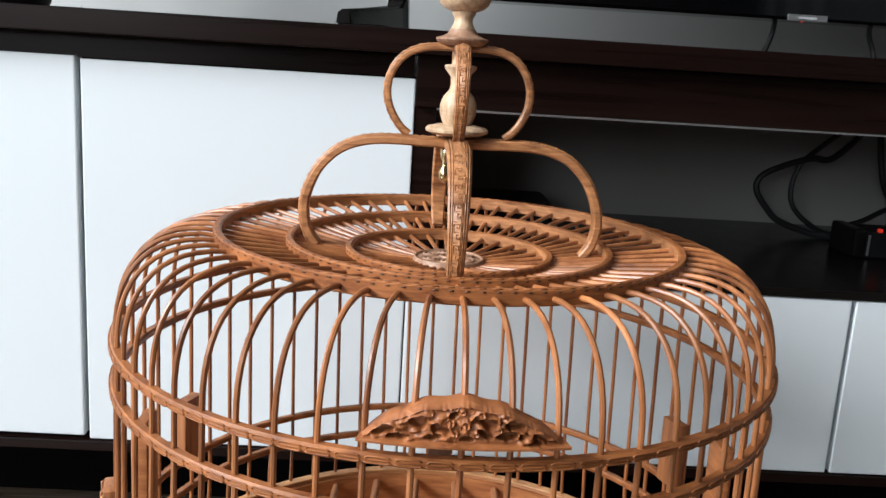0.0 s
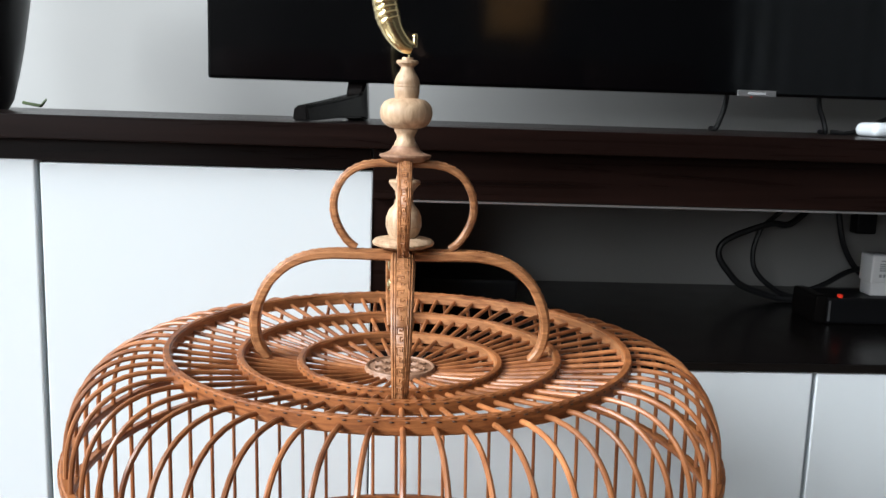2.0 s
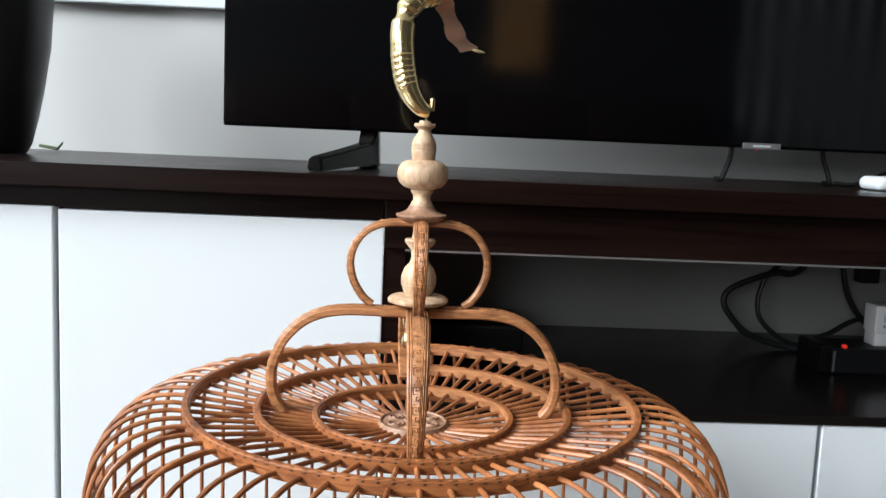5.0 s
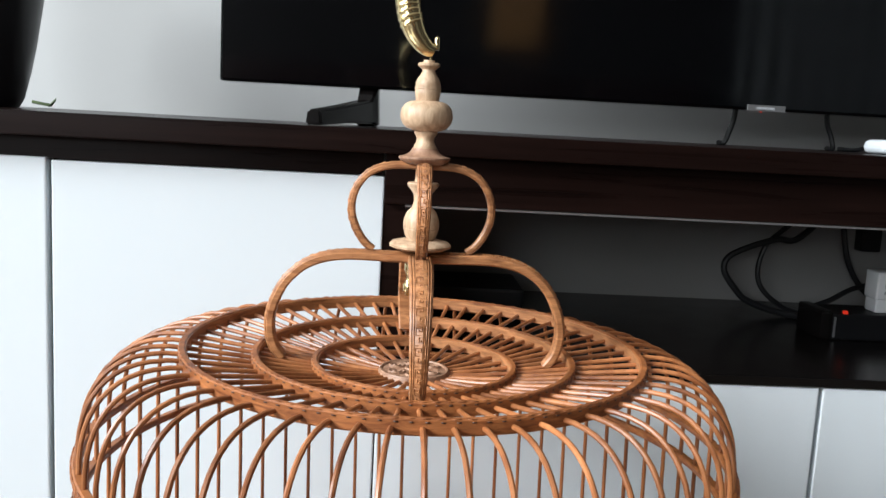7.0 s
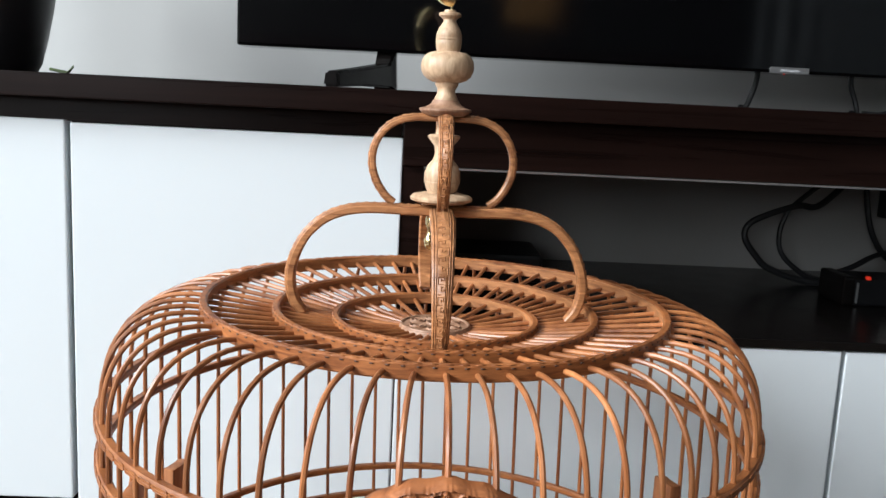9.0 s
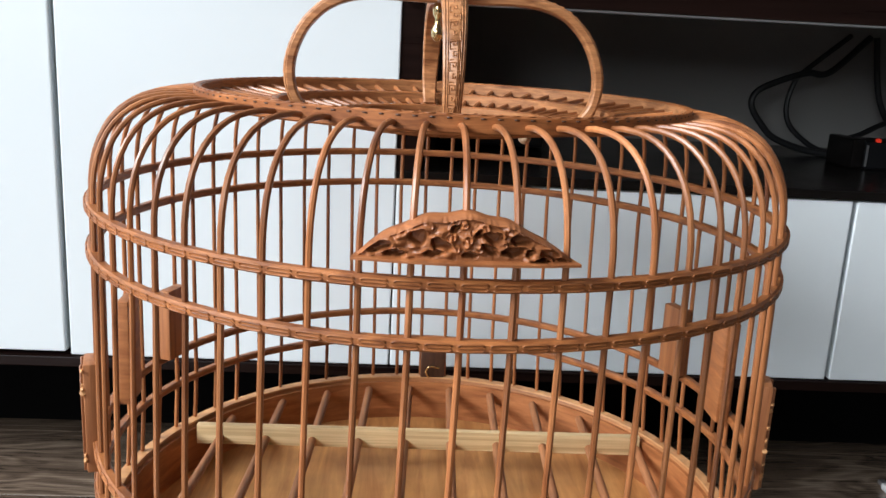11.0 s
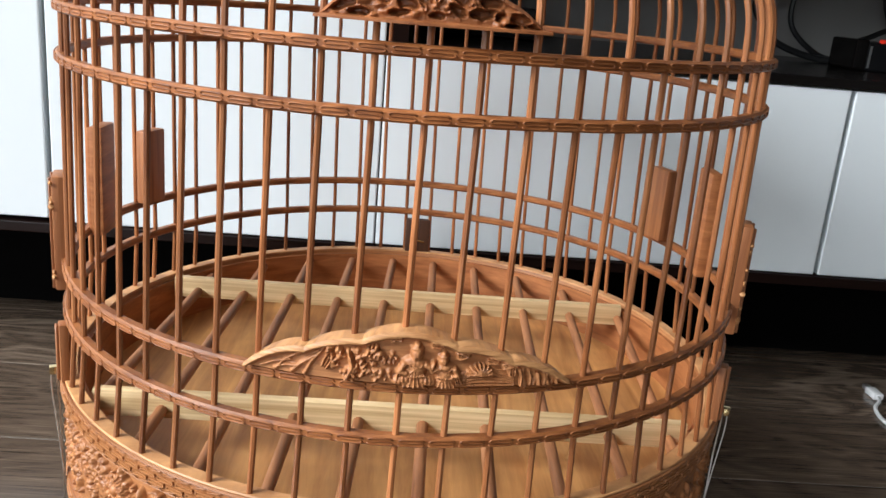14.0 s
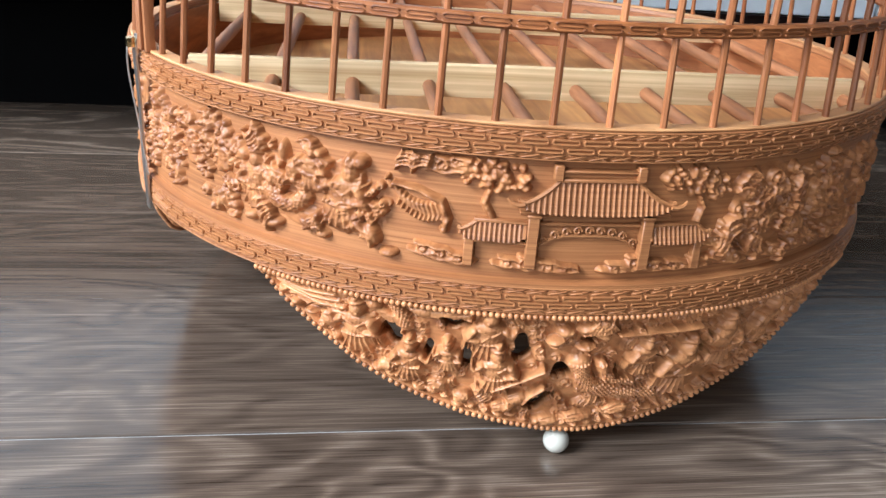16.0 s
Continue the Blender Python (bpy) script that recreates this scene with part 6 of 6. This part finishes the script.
    part("body", boxed(0.02, 0.140, 0.47, 0.58, 0.3405, 0.3740, 0.004), M_BLACK, bx, "", False, inv)
    for x in (0.03, 0.13):
        part("foot", boxed(x - 0.006, x + 0.006, 0.485, 0.497, 0.3387, 0.3408), M_CABLE, bx, "", False, inv)
    # on the top
    cable("tv_cable", [(0.386, 0.50, 0.640), (0.3855, 0.50, 0.595), (0.3800, 0.50, 0.572), (0.3750, 0.50, CTOP + 0.003), (0.3748, 0.515, CTOP + 0.003)], 0.0034, M_CABLE, "black cable hanging from the television")
    cable("tv_cable", [(0.498, 0.50, 0.640), (0.4997, 0.50, 0.595), (0.5070, 0.50, 0.575), (0.5110, 0.50, CTOP + 0.003), (0.5112, 0.515, CTOP + 0.003)], 0.0031, M_CABLE, "black cable hanging from the television")
    cable("tv_cable", [(0.522, 0.51, CTOP + 0.003), (0.545, 0.50, 0.5610), (0.580, 0.50, 0.576), (0.615, 0.50, 0.590), (0.66, 0.50, 0.612)], 0.0026, M_CABLE, "black cable rising to the television")
    tagged(part("earphone_case", boxed(0.5055, 0.562, 0.378, 0.424, CTOP + 0.0002, 0.5735, 0.0095, 5), M_CASE), "glossy white rounded earphone case on the console", "case")
    vs = part("black_vase", lathe(bmesh.new(), [(0, CTOP + 0.0002), (0.043, CTOP + 0.0002), (0.045, CTOP + 0.003), (0.049, 0.5676), (0.056, 0.5955), (0.062, 0.625), (0.070, 0.6756), (0.074, 0.736), (0.070, 0.775), (0.055, 0.800), (0.034, 0.815), (0.030, 0.835), (0.036, 0.850), (0.033, 0.850), (0.027, 0.835), (0, 0.83)], 72), M_VASE)
    vs.matrix_basis = Matrix.Translation((-0.4805, 0.44, 0))
    tagged(vs, "black tapered glazed vase on the console", "vase")
    lf = bmesh.new()
    loops = []
    for i in range(9):
        f = i / 8
        w = 0.0070 * math.sin(math.pi * min(1, f * 0.9 + 0.08)) + 0.0006
        x, z = -0.4650 + 0.0285 * f, CTOP + 0.002 + 0.0045 * (1 - f) + 0.009 * max(0, f - 0.75) * 4
        loops.append([(x, 0.55 - w, z), (x, 0.55, z + 0.0030), (x, 0.55 + w, z), (x, 0.55, z - 0.0010)])
    loft(lf, loops)
    tagged(part("dry_leaf", lf, M_LEAF), "small curled dark green leaf on the console", "leaf")
    # floor
    us = thing("usb_cable", (0.52, 0.30, 0), "white charging cable lying on the floor", "cable")
    inv = Matrix.Translation((-0.52, -0.30, 0))
    part("plug", boxed(0.5195, 0.5305, 0.297, 0.317, 0.0004, 0.0075, 0.0015), M_PLUG, us, "", True, inv)
    part("tip", boxed(0.5215, 0.5285, 0.3172, 0.3265, 0.0018, 0.0060), M_SILVER, us, "", False, inv)
    part("cord", tube(bmesh.new(), smooth_path([(0.525, 0.298, 0.004), (0.5205, 0.288, 0.0035), (0.5085, 0.272, 0.0027), (0.5035, 0.250, 0.0022), (0.508, 0.232, 0.0022), (0.535, 0.215, 0.0022), (0.60, 0.205, 0.0022), (0.75, 0.22, 0.0022)], 8), 0.0021, 8), M_PLUG, us, "", True, inv)


small_things()
planks()


def base_bricks():
    """Little ring-shaped bricks in two rows, with a waved cord above and below, on the upper and the lower band."""
    n = 112
    w = 2 * math.pi * 0.2070 / n - 0.0009
    hz = 0.00133

    def brick():
        bm = bmesh.new()
        loops = []
        for j in range(12):
            a = 2 * math.pi * j / 12
            cx = (w / 2 - hz) * (1 if math.cos(a) > 0.01 else -1 if math.cos(a) < -0.01 else 0)
            ring = []
            for q, d in ((1.0, 0.0006), (0.86, -0.0009), (0.46, -0.0009), (0.30, 0.0002)):
                ring.append(Vector((cx + hz * q * math.cos(a), d, hz * q * math.sin(a))))
            loops.append(ring)
        vs = [[bm.verts.new(p) for p in lp] for lp in loops]
        for i in range(12):
            a_, b_ = vs[i], vs[(i + 1) % 12]
            for j in range(3):
                bm.faces.new((a_[j], b_[j], b_[j + 1], a_[j + 1]))
        bmesh.ops.recalc_face_normals(bm, faces=bm.faces[:])
        return bm
    rest = []
    for r, zs in ((0.20765, (0.15365, 0.15685)), (0.20665, (0.08905, 0.09225))):
        first = None
        for row, z in enumerate(zs):
            for i in range(n):
                az = (i + 0.5 * (row % 2)) * 360 / n - 180
                m = spin(az) @ Matrix.Translation((0, -r, z))
                if -60 < az < 56:
                    if first is None:
                        first = part("brick", brick(), M_CARVE, DRUM, m=m)
                    else:
                        again(first, m, DRUM)
                else:
                    rest.append(m)
    scatter("brick_rows", brick(), rest, M_CARVE, DRUM, "rows of small carved bricks")
    # waved cords above and below the rows
    for r, z in ((0.2077, 0.15115), (0.2077, 0.15940), (0.2067, 0.08650), (0.2067, 0.09480)):
        bm = bmesh.new()
        st = 360 / 150
        tube(bm, [polar(r, (u + 0.08) * st, z + 0.00085 * v) for u, v in ((0.0, -0.9), (0.25, -0.5), (0.5, 0.0), (0.75, 0.5), (0.95, 0.9))], [0.00022, 0.00042, 0.00052, 0.00042, 0.00022], 5)
        tube(bm, [polar(r, (u + 0.08) * st, z + 0.00085 * v) for u, v in ((0.10, 0.95), (0.35, 0.75), (0.52, 0.45))], 0.00026, 4)
        tube(bm, [polar(r, (u + 0.08) * st, z + 0.00085 * v) for u, v in ((0.50, -0.45), (0.68, -0.75), (0.9, -0.95))], 0.00026, 4)
        scatter("cord_line", bm, [spin(i * st) for i in range(150)], M_CARVE, DRUM, "fine waved cord line")
        tagged(part("cord_edge", lathe(bmesh.new(), hoop_profile(r - 0.0004, z + (0.00135 if z > 0.155 or 0.09 < z < 0.12 else -0.00135), 0.0010, 0.0006, 0.0002), 160, True), M_CARVE, DRUM))


base_bricks()
